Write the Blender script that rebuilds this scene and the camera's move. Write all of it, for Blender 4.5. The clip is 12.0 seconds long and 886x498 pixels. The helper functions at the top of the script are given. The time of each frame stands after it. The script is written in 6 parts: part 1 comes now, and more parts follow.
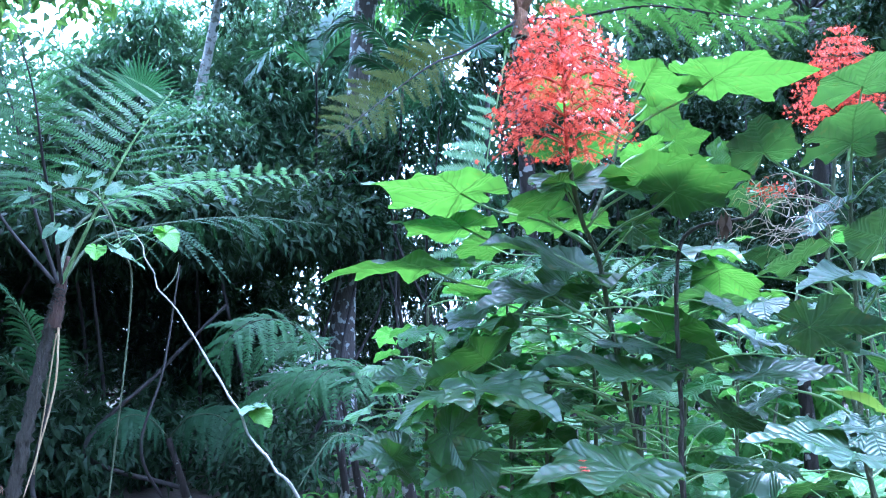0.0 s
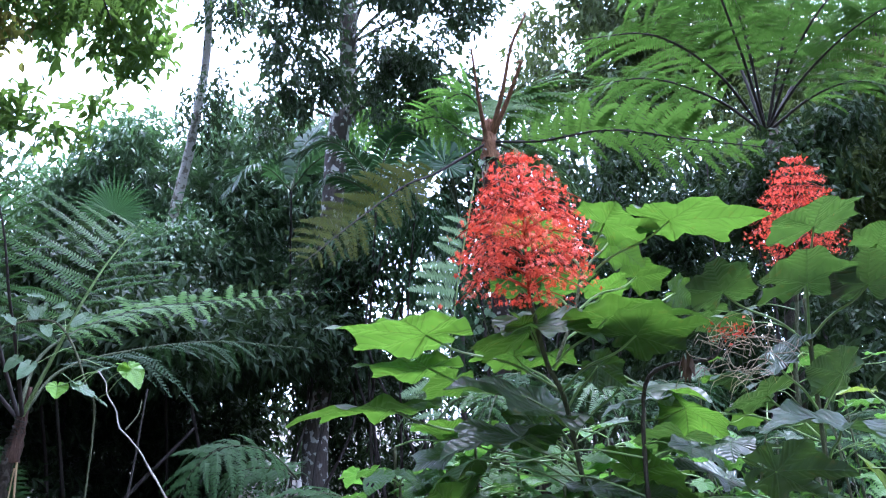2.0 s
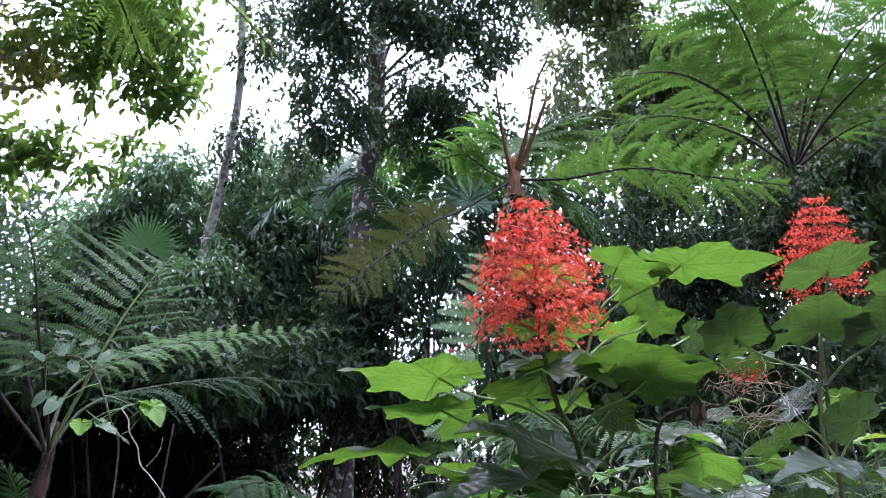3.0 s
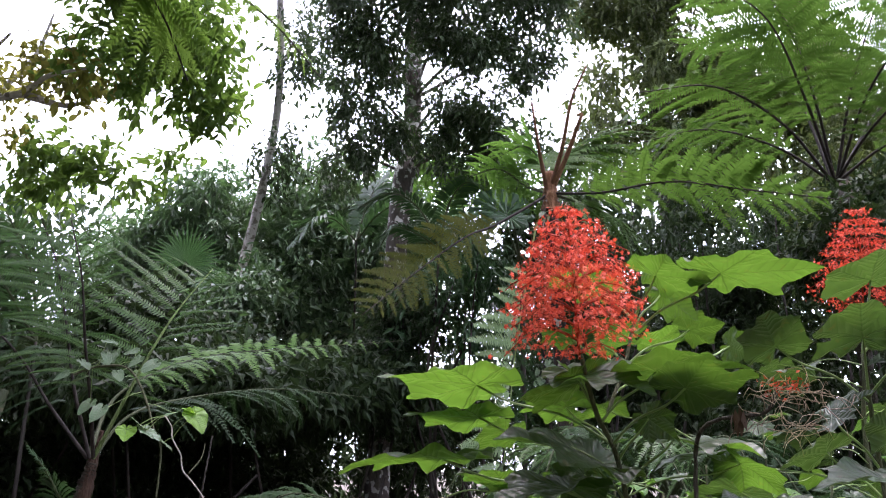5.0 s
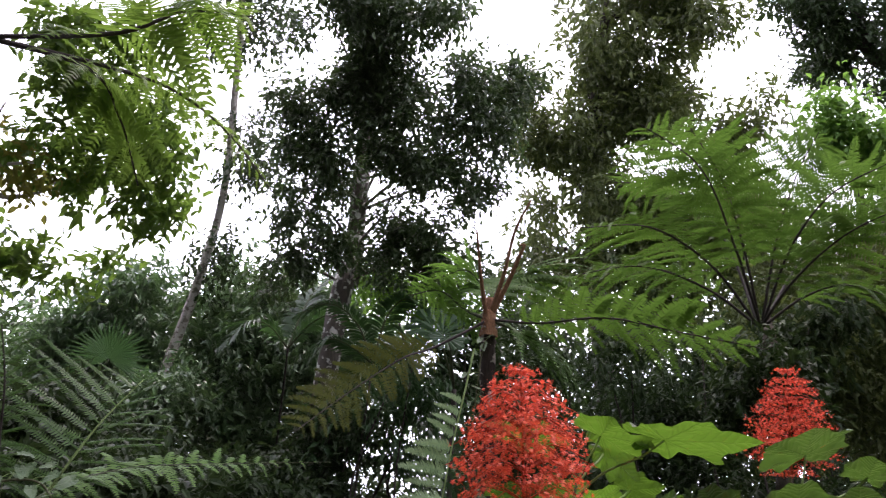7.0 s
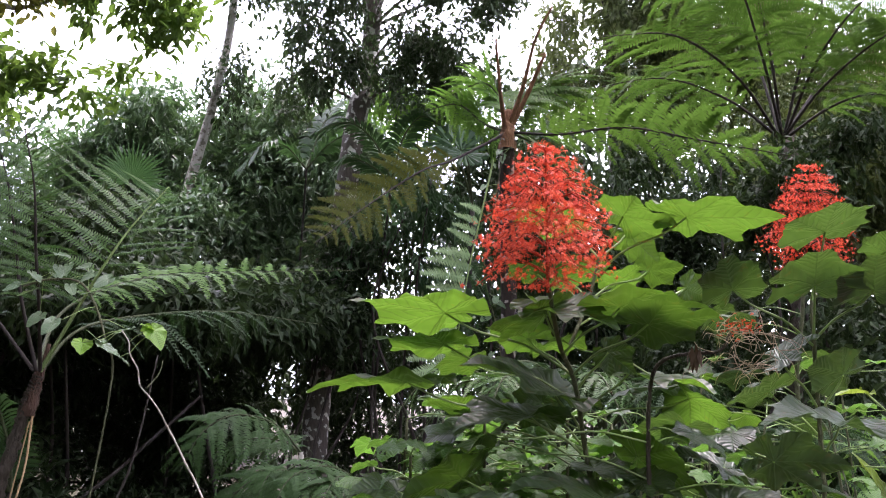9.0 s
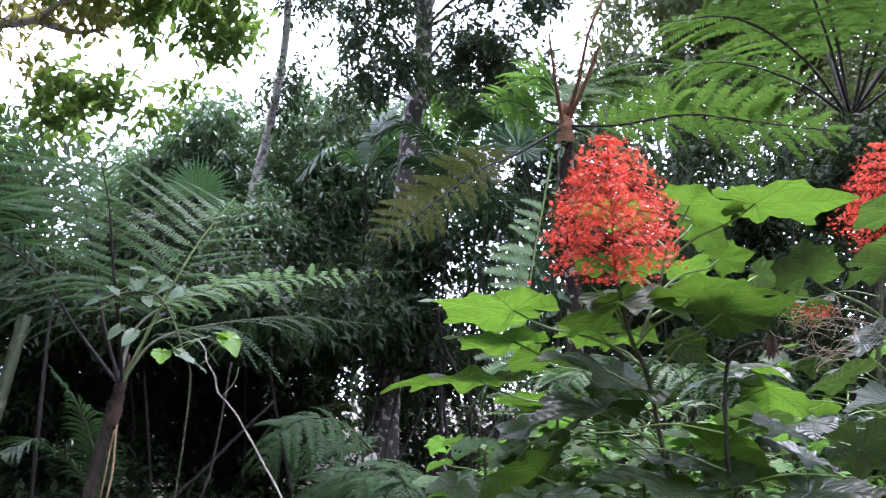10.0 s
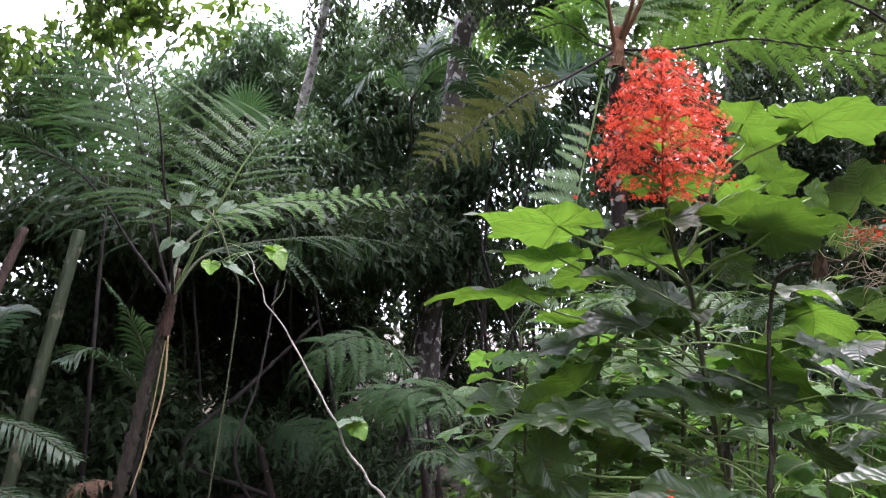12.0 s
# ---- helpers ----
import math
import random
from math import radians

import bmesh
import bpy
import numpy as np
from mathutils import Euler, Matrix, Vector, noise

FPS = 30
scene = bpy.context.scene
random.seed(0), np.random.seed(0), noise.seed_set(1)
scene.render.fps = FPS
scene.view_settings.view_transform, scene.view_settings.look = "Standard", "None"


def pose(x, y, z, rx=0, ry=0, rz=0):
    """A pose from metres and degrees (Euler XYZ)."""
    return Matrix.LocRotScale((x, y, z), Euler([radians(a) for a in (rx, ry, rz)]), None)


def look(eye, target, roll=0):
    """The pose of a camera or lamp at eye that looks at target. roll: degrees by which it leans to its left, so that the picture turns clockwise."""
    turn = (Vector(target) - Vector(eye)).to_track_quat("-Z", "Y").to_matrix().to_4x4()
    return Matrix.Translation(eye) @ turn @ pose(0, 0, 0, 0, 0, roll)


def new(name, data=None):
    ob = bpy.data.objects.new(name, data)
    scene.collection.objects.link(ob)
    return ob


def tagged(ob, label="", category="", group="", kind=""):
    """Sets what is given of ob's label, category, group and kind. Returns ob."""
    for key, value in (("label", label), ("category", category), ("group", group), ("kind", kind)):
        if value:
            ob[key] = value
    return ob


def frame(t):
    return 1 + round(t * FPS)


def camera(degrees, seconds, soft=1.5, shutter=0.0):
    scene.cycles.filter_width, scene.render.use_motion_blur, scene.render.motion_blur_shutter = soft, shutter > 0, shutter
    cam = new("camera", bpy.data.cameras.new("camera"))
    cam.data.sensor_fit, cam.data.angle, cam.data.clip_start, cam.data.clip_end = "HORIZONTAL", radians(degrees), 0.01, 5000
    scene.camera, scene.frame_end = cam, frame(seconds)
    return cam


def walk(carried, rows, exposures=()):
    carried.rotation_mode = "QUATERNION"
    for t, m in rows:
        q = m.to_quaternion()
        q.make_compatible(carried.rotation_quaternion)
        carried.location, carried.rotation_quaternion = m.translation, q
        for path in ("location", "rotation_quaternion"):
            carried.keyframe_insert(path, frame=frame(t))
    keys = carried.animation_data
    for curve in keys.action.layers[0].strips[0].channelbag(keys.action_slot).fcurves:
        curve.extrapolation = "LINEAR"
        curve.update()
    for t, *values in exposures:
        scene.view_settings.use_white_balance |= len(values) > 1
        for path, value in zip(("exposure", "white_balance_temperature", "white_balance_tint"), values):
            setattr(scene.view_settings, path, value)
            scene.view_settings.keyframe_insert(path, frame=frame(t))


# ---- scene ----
cam = camera(56.4, 12.0, soft=1.05, shutter=0.2)
PATH = [
    (0, (0.0000, 0.0000, 1.5000), (0.0000, 1.9951, 1.6395), 0.00),
    (0.5, (0.0012, -0.0192, 1.5111), (0.0092, 1.9729, 1.6876), 0.04),
    (1, (0.0039, -0.0262, 1.5193), (0.0228, 1.9615, 1.7398), -0.11),
    (1.5, (0.0099, -0.0262, 1.5578), (0.0576, 1.9480, 1.8742), -0.25),
    (2, (0.0286, -0.0193, 1.5817), (0.0871, 1.9401, 1.9781), -0.91),
    (2.5, (0.0591, -0.0364, 1.5979), (0.0668, 1.9105, 2.0558), -1.59),
    (3, (0.0723, -0.0503, 1.5982), (0.0578, 1.8917, 2.0758), -0.26),
    (3.5, (0.0967, -0.0577, 1.5625), (0.0329, 1.8900, 2.0123), 2.01),
    (3.7, (0.0953, -0.0634, 1.5638), (0.0016, 1.8848, 2.0063), 2.21),
    (5.3, (0.0594, -0.0749, 1.5735), (-0.0134, 1.8529, 2.1008), -0.32),
    (5.5, (0.0599, -0.0797, 1.5722), (0.0378, 1.8489, 2.1014), -0.35),
    (6, (0.0905, -0.0623, 1.5881), (0.2543, 1.8512, 2.1462), 1.29),
    (6.5, (0.0701, -0.1084, 1.6357), (0.2861, 1.7626, 2.3084), 2.60),
    (7, (-0.0016, -0.1284, 1.6648), (0.0559, 1.7189, 2.4292), 3.14),
    (7.5, (-0.0214, -0.1107, 1.6219), (-0.0335, 1.7823, 2.2671), 3.44),
    (7.7, (-0.0220, -0.0834, 1.5949), (-0.0256, 1.8342, 2.1628), 3.46),
    (9.3, (-0.0146, -0.0977, 1.5473), (0.0312, 1.8689, 1.9084), 2.62),
    (9.5, (-0.0141, -0.0932, 1.5463), (0.0151, 1.8743, 1.9038), 2.31),
    (10, (-0.0276, -0.1087, 1.5480), (-0.1315, 1.8560, 1.9072), 0.90),
    (10.5, (-0.0584, -0.1193, 1.5686), (-0.3333, 1.8255, 1.9454), -1.46),
    (11, (-0.0563, -0.1175, 1.5704), (-0.3539, 1.8278, 1.9270), -1.69),
    (11.5, (-0.0471, -0.0980, 1.5475), (-0.2976, 1.8671, 1.8222), 0.40),
    (12, (-0.0297, -0.1067, 1.5055), (-0.2358, 1.8737, 1.6941), 2.65),
]
EXPOSURES = [(0.0, 2.9, 4300, 17), (0.5, 2.68, 4630, 23), (1.0, 2.51, 4860, 26), (1.5, 2.32, 5350, 28), (2.0, 2.08, 5200, 27), (2.5, 1.87, 5100, 25), (3.0, 1.76, 5800, 32), (3.5, 1.62, 6150, 32), (6.0, 1.54, 6700, 32), (6.8, 1.27, 6900, 32), (7.7, 0.49, 7050, 30), (9.3, 1.92, 6500, 33), (10.0, 1.99, 5950, 34), (10.5, 1.97, 5950, 36), (11.2, 1.87, 6200, 34), (12.0, 1.99, 6500, 34)]
walk(cam, [(t, look(eye, target, roll)) for t, eye, target, roll in PATH], EXPOSURES)

# ---- light: a bright overcast sky ----
world = bpy.data.worlds.new("world")
scene.world = world
world.use_nodes = True
wn, wl = world.node_tree.nodes, world.node_tree.links
sky = wn.new("ShaderNodeTexSky")
sky.sky_type, sky.sun_disc = "NISHITA", False
sky.sun_elevation, sky.sun_rotation = radians(72), radians(23)
sky.air_density, sky.dust_density, sky.ozone_density = 0.8, 6.0, 1.0
cloud = wn.new("ShaderNodeMixRGB")
cloud.inputs[0].default_value = 0.75
cloud.inputs[2].default_value = (20.0, 22.4, 26.0, 1)
wl.new(sky.outputs[0], cloud.inputs[1])
wl.new(cloud.outputs[0], wn["Background"].inputs[0])
wn["Background"].inputs[1].default_value = 0.11
sun = new("sun", bpy.data.lights.new("sun", "SUN"))
sun.data.energy, sun.data.angle, sun.data.color = 1.5, radians(35), (1.0, 0.98, 0.95)
sun.matrix_world = look((1.5, 3.5, 12), (0, 0, 0))


# ---- materials ----
def nodes_of(name):
    mat = bpy.data.materials.new(name)
    mat.use_nodes = True
    return mat, mat.node_tree.nodes, mat.node_tree.links


def vein_lines(n, l):
    """Ribs that fan out from the stalk, and finer side ribs, from the blade's own coordinates."""

    def math_node(kind, a, b=None, c=None):
        m = n.new("ShaderNodeMath")
        m.operation = kind
        for k, x in enumerate((a, b, c)):
            if x is not None:
                if isinstance(x, (int, float)):
                    m.inputs[k].default_value = x
                else:
                    l.new(x, m.inputs[k])
        return m.outputs[0]

    at = n.new("ShaderNodeAttribute")
    at.attribute_name = "blade"
    sep = n.new("ShaderNodeSeparateXYZ")
    l.new(at.outputs["Vector"], sep.inputs[0])
    x, y = sep.outputs[0], math_node("ABSOLUTE", sep.outputs[1])
    near = None
    for a in (0.0, 0.82, 1.65, 2.5):
        off = math_node("ABSOLUTE", math_node("SUBTRACT", math_node("MULTIPLY", y, math.cos(a)), math_node("MULTIPLY", x, math.sin(a))))
        ahead = math_node("ADD", math_node("MULTIPLY", x, math.cos(a)), math_node("MULTIPLY", y, math.sin(a)))
        off = math_node("ADD", off, math_node("MULTIPLY", math_node("LESS_THAN", ahead, 0.0), 2.0))
        near = off if near is None else math_node("MINIMUM", near, off)
    rib = math_node("SUBTRACT", 1.0, math_node("MINIMUM", math_node("DIVIDE", near, 0.014), 1.0))
    wave = math_node("SINE", math_node("MULTIPLY", math_node("ADD", math_node("MULTIPLY", x, 0.9), math_node("SUBTRACT", math_node("MULTIPLY", y, 0.35), math_node("MULTIPLY", near, 1.1))), 66.0))
    side = math_node("POWER", math_node("MULTIPLY_ADD", wave, 0.5, 0.5), 14.0)
    line = math_node("MINIMUM", math_node("ADD", math_node("MULTIPLY", rib, 1.0), math_node("MULTIPLY", side, 0.5)), 1.0)
    quilt = math_node("SUBTRACT", math_node("MULTIPLY", math_node("SQRT", math_node("MULTIPLY_ADD", wave, -0.5, 0.5)), 0.7), math_node("MULTIPLY", rib, 0.9))
    return line, quilt


def leaf_material(name, dark, light, glow, rough=0.42, through_share=0.35, scale=25.0, island=True, vein=None, spots=0.0, spec=0.5):
    """A leaf: gloss over a coloured blade that lets some light through."""
    mat, n, l = nodes_of(name)
    p, out = n["Principled BSDF"], n["Material Output"]
    info = n.new("ShaderNodeNewGeometry") if island else n.new("ShaderNodeObjectInfo")
    rnd = info.outputs["Random Per Island" if island else "Random"]
    geo = n.new("ShaderNodeTexCoord")
    tex = n.new("ShaderNodeTexNoise")
    tex.inputs["Scale"].default_value, tex.inputs["Detail"].default_value = scale, 4
    l.new(geo.outputs["Object"], tex.inputs["Vector"])
    add = n.new("ShaderNodeMath")
    add.operation = "MULTIPLY_ADD"
    add.inputs[1].default_value = 0.65
    l.new(rnd, add.inputs[0])
    half = n.new("ShaderNodeMath")
    half.operation = "MULTIPLY"
    half.inputs[1].default_value = 0.4
    l.new(tex.outputs[0], half.inputs[0])
    l.new(half.outputs[0], add.inputs[2])
    mix = n.new("ShaderNodeMixRGB")
    mix.inputs[1].default_value, mix.inputs[2].default_value = (*dark, 1), (*light, 1)
    l.new(add.outputs[0], mix.inputs[0])
    colour = mix.outputs[0]
    quilt = None
    if vein:
        line, quilt = vein_lines(n, l)
        vm = n.new("ShaderNodeMixRGB")
        vm.inputs[2].default_value = (*vein, 1)
        l.new(line, vm.inputs[0])
        l.new(colour, vm.inputs[1])
        colour = vm.outputs[0]
    if spots:
        sp = n.new("ShaderNodeTexNoise")
        sp.inputs["Scale"].default_value, sp.inputs["Detail"].default_value = 38, 6
        l.new(geo.outputs["Object"], sp.inputs["Vector"])
        ramp = n.new("ShaderNodeValToRGB")
        ramp.color_ramp.elements[0].position, ramp.color_ramp.elements[1].position = 0.62, 0.7
        l.new(sp.outputs[0], ramp.inputs[0])
        m2 = n.new("ShaderNodeMath")
        m2.operation = "MULTIPLY"
        m2.inputs[1].default_value = spots
        l.new(ramp.outputs[0], m2.inputs[0])
        sm = n.new("ShaderNodeMixRGB")
        sm.inputs[2].default_value = (0.14, 0.08, 0.03, 1)
        l.new(m2.outputs[0], sm.inputs[0])
        l.new(colour, sm.inputs[1])
        colour = sm.outputs[0]
    l.new(colour, p.inputs["Base Color"])
    p.inputs["Roughness"].default_value, p.inputs["Specular IOR Level"].default_value = rough, spec
    bump = n.new("ShaderNodeBump")
    bump.inputs["Strength"].default_value, bump.inputs["Distance"].default_value = 0.25, 0.004
    l.new(tex.outputs[0], bump.inputs["Height"])
    if quilt:
        bump.inputs["Strength"].default_value, bump.inputs["Distance"].default_value = 0.65, 0.004
        rough_skin = n.new("ShaderNodeMath")
        rough_skin.operation = "MULTIPLY_ADD"
        rough_skin.inputs[1].default_value = 1.3
        l.new(tex.outputs[0], rough_skin.inputs[0])
        l.new(quilt, rough_skin.inputs[2])
        l.new(rough_skin.outputs[0], bump.inputs["Height"])
    l.new(bump.outputs[0], p.inputs["Normal"])
    tr = n.new("ShaderNodeBsdfTranslucent")
    tint = n.new("ShaderNodeMixRGB")
    tint.blend_type = "MIX"
    tint.inputs[0].default_value = 0.8
    tint.inputs[2].default_value = (*glow, 1)
    l.new(colour, tint.inputs[1])
    glowing = tint.outputs[0]
    if not island:
        vary = n.new("ShaderNodeMixRGB")
        vary.blend_type, vary.inputs[0].default_value = "MULTIPLY", 1.0
        grey = n.new("ShaderNodeMath")
        grey.operation = "MULTIPLY_ADD"
        grey.inputs[1].default_value, grey.inputs[2].default_value = 0.75, 0.55
        l.new(rnd, grey.inputs[0])
        l.new(glowing, vary.inputs[1])
        l.new(grey.outputs[0], vary.inputs[2])
        glowing = vary.outputs[0]
    if quilt:
        shade = n.new("ShaderNodeMixRGB")
        shade.inputs[2].default_value = (*[c * 0.4 for c in glow], 1)
        mottle = n.new("ShaderNodeMath")
        mottle.operation, mottle.use_clamp = "MULTIPLY_ADD", True
        mottle.inputs[1].default_value = 1.1
        l.new(tex.outputs[0], mottle.inputs[0])
        less = n.new("ShaderNodeMath")
        less.operation = "SUBTRACT"
        less.inputs[1].default_value = 0.24
        l.new(line, less.inputs[0])
        l.new(less.outputs[0], mottle.inputs[2])
        l.new(mottle.outputs[0], shade.inputs[0])
        l.new(glowing, shade.inputs[1])
        glowing = shade.outputs[0]
        p.inputs["Coat Weight"].default_value, p.inputs["Coat Roughness"].default_value = 0.05, 0.3
    l.new(glowing, tr.inputs[0])
    ms = n.new("ShaderNodeMixShader")
    ms.inputs[0].default_value = through_share
    l.new(p.outputs[0], ms.inputs[1])
    l.new(tr.outputs[0], ms.inputs[2])
    l.new(ms.outputs[0], out.inputs[0])
    return mat


def bark_material(name, dark, light, patch=None, patch_at=0.6, scale=9.0, rough=0.85, stretch=0.25):
    mat, n, l = nodes_of(name)
    p = n["Principled BSDF"]
    co = n.new("ShaderNodeTexCoord")
    mp = n.new("ShaderNodeMapping")
    mp.inputs["Scale"].default_value = (1, 1, stretch)
    l.new(co.outputs["Object"], mp.inputs[0])
    t1 = n.new("ShaderNodeTexNoise")
    t1.inputs["Scale"].default_value, t1.inputs["Detail"].default_value = scale * 5, 8
    l.new(mp.outputs[0], t1.inputs["Vector"])
    mix = n.new("ShaderNodeMixRGB")
    mix.inputs[1].default_value, mix.inputs[2].default_value = (*dark, 1), (*light, 1)
    l.new(t1.outputs[0], mix.inputs[0])
    colour = mix.outputs[0]
    if patch:
        t2 = n.new("ShaderNodeTexNoise")
        t2.inputs["Scale"].default_value, t2.inputs["Detail"].default_value = scale, 5
        l.new(co.outputs["Object"], t2.inputs["Vector"])
        ramp = n.new("ShaderNodeValToRGB")
        ramp.color_ramp.elements[0].position, ramp.color_ramp.elements[1].position = patch_at, patch_at + 0.04
        l.new(t2.outputs[0], ramp.inputs[0])
        pm = n.new("ShaderNodeMixRGB")
        pm.inputs[2].default_value = (*patch, 1)
        l.new(ramp.outputs[0], pm.inputs[0])
        l.new(colour, pm.inputs[1])
        colour = pm.outputs[0]
    l.new(colour, p.inputs["Base Color"])
    p.inputs["Roughness"].default_value = rough
    bump = n.new("ShaderNodeBump")
    bump.inputs["Strength"].default_value, bump.inputs["Distance"].default_value = 0.7, 0.02
    l.new(t1.outputs[0], bump.inputs["Height"])
    l.new(bump.outputs[0], p.inputs["Normal"])
    return mat


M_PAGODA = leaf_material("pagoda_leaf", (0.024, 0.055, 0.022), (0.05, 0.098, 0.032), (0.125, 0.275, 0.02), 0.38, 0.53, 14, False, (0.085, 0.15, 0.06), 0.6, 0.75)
# same leaf as M_PAGODA, darkened so that shade sits in the colour
M_PAGODA_DEEP = leaf_material("pagoda_leaf_shade_tone", (0.02, 0.048, 0.022), (0.042, 0.082, 0.032), (0.09, 0.19, 0.02), 0.38, 0.32, 14, False, (0.07, 0.14, 0.06), 0.6, 0.75)
M_LIME = leaf_material("lime_leaf", (0.12, 0.28, 0.03), (0.18, 0.38, 0.05), (0.4, 0.8, 0.05), 0.4, 0.5, 30, False, (0.2, 0.4, 0.08))
M_FRESH = leaf_material("fresh_leaf", (0.06, 0.16, 0.03), (0.1, 0.24, 0.05), (0.17, 0.4, 0.045), 0.4, 0.42, 20, False, (0.16, 0.32, 0.1))
M_PALE_LEAF = leaf_material("pale_small_leaf", (0.05, 0.12, 0.05), (0.11, 0.19, 0.1), (0.25, 0.42, 0.12), 0.36, 0.3, 20, False, (0.2, 0.3, 0.15), 0, 0.7)
M_PETIOLE = leaf_material("petiole_green", (0.17, 0.27, 0.08), (0.24, 0.36, 0.12), (0.2, 0.4, 0.05), 0.45, 0.1, 40, False)
M_STEM = bark_material("green_brown_stem", (0.055, 0.065, 0.028), (0.12, 0.13, 0.065), None, 0.6, 30)
M_FLOWER = leaf_material("red_flower", (0.43, 0.01, 0.02), (0.94, 0.23, 0.1), (0.92, 0.11, 0.045), 0.45, 0.42, 20)
M_FLOWER_AXIS = leaf_material("flower_axis", (0.3, 0.03, 0.02), (0.4, 0.06, 0.02), (0.5, 0.06, 0.02), 0.6, 0.1, 40, spec=0.12)
M_SPENT = bark_material("spent_flower_stalk", (0.24, 0.18, 0.11), (0.52, 0.42, 0.28), None, 0.6, 40)
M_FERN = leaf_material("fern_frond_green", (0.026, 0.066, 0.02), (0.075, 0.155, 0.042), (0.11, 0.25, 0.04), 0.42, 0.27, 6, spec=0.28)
# BRIGHT, LIT, DARK and SHADE copy the fern green with light or shade in the colour
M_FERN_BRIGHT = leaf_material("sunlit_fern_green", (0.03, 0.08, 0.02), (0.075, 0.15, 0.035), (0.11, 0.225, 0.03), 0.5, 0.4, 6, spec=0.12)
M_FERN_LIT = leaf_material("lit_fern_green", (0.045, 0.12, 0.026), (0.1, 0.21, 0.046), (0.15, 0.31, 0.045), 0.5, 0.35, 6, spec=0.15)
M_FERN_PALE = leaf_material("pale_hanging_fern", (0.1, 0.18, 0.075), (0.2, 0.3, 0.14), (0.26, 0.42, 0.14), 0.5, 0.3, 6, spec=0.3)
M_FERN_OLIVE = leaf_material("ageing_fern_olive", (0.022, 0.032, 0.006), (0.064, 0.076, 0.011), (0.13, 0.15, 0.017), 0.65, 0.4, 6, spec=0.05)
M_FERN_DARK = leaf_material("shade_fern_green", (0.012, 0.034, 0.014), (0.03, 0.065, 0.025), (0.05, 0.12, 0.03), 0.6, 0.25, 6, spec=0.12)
M_FERN_SHADE = leaf_material("part_shade_fern_green", (0.02, 0.052, 0.017), (0.044, 0.098, 0.03), (0.075, 0.165, 0.034), 0.55, 0.3, 6, spec=0.15)
# dark leaf copy: the thickets' shade is put into this colour
M_CANOPY = leaf_material("shade_toned_leaf", (0.014, 0.028, 0.013), (0.037, 0.062, 0.026), (0.065, 0.12, 0.03), 0.45, 0.2, 3, spec=0.14)
# lighter copy of the M_CANOPY leaf: the crown's light is put into its colour
M_TREE_LEAF = leaf_material("lit_tree_leaf", (0.022, 0.045, 0.02), (0.06, 0.1, 0.042), (0.09, 0.17, 0.04), 0.38, 0.24, 3, spec=0.4)
M_AGEING_LEAF = leaf_material("ageing_olive_leaf", (0.06, 0.07, 0.018), (0.15, 0.14, 0.04), (0.4, 0.4, 0.08), 0.5, 0.55, 3, spec=0.2)
M_CANOPY_OLIVE = leaf_material("olive_canopy_leaf", (0.028, 0.05, 0.014), (0.075, 0.1, 0.03), (0.16, 0.22, 0.05), 0.45, 0.3, 3, spec=0.3)
# leaf lightened for the lit vine wall; M_CANOPY is its shaded counterpart
M_THICKET = leaf_material("thicket_leaf", (0.042, 0.095, 0.046), (0.125, 0.21, 0.1), (0.13, 0.27, 0.065), 0.32, 0.28, 3, spec=0.8)
M_YOUNG = leaf_material("young_leaf", (0.05, 0.12, 0.03), (0.1, 0.2, 0.05), (0.18, 0.37, 0.055), 0.5, 0.5, 5, spec=0.12)
M_PALM = leaf_material("palm_leaf", (0.018, 0.052, 0.022), (0.045, 0.1, 0.04), (0.07, 0.17, 0.04), 0.42, 0.28, 5, spec=0.3)
M_BRANCH_LEAF = leaf_material("overhanging_leaf", (0.035, 0.075, 0.02), (0.085, 0.16, 0.04), (0.25, 0.43, 0.06), 0.42, 0.48, 3, spec=0.25)
M_RACHIS = bark_material("frond_stalk", (0.03, 0.045, 0.02), (0.08, 0.1, 0.04), None, 0.6, 25)
M_RACHIS_PALE = bark_material("pale_frond_stalk", (0.13, 0.2, 0.06), (0.2, 0.3, 0.1), None, 0.6, 25)
M_FERN_TRUNK = bark_material("fern_trunk", (0.012, 0.009, 0.007), (0.05, 0.034, 0.024), (0.34, 0.32, 0.28), 0.57, 12)
M_FERN_BASE = bark_material("hairy_fern_base", (0.035, 0.018, 0.012), (0.12, 0.065, 0.04), None, 0.6, 22)
M_DARK_STEM = bark_material("knobbly_dark_stem", (0.022, 0.018, 0.012), (0.075, 0.06, 0.04), None, 0.6, 26)
M_CROWN_SCALE = bark_material("crown_scales", (0.07, 0.03, 0.014), (0.3, 0.15, 0.065), None, 0.6, 20)
M_BIG_BARK = bark_material("lichened_bark", (0.035, 0.03, 0.026), (0.15, 0.125, 0.105), (0.5, 0.5, 0.46), 0.53, 11.0)
M_PALE_BARK = bark_material("pale_bark", (0.28, 0.26, 0.22), (0.58, 0.55, 0.5), (0.18, 0.16, 0.13), 0.55, 14)
M_DARK_BARK = bark_material("dark_bark", (0.014, 0.011, 0.009), (0.045, 0.035, 0.028), (0.14, 0.14, 0.12), 0.7, 5)
M_STICK = bark_material("bleached_stick", (0.17, 0.155, 0.125), (0.44, 0.4, 0.33), (0.12, 0.1, 0.08), 0.66, 30)
M_DRY = bark_material("dry_frond", (0.2, 0.13, 0.06), (0.42, 0.3, 0.16), None, 0.6, 20)
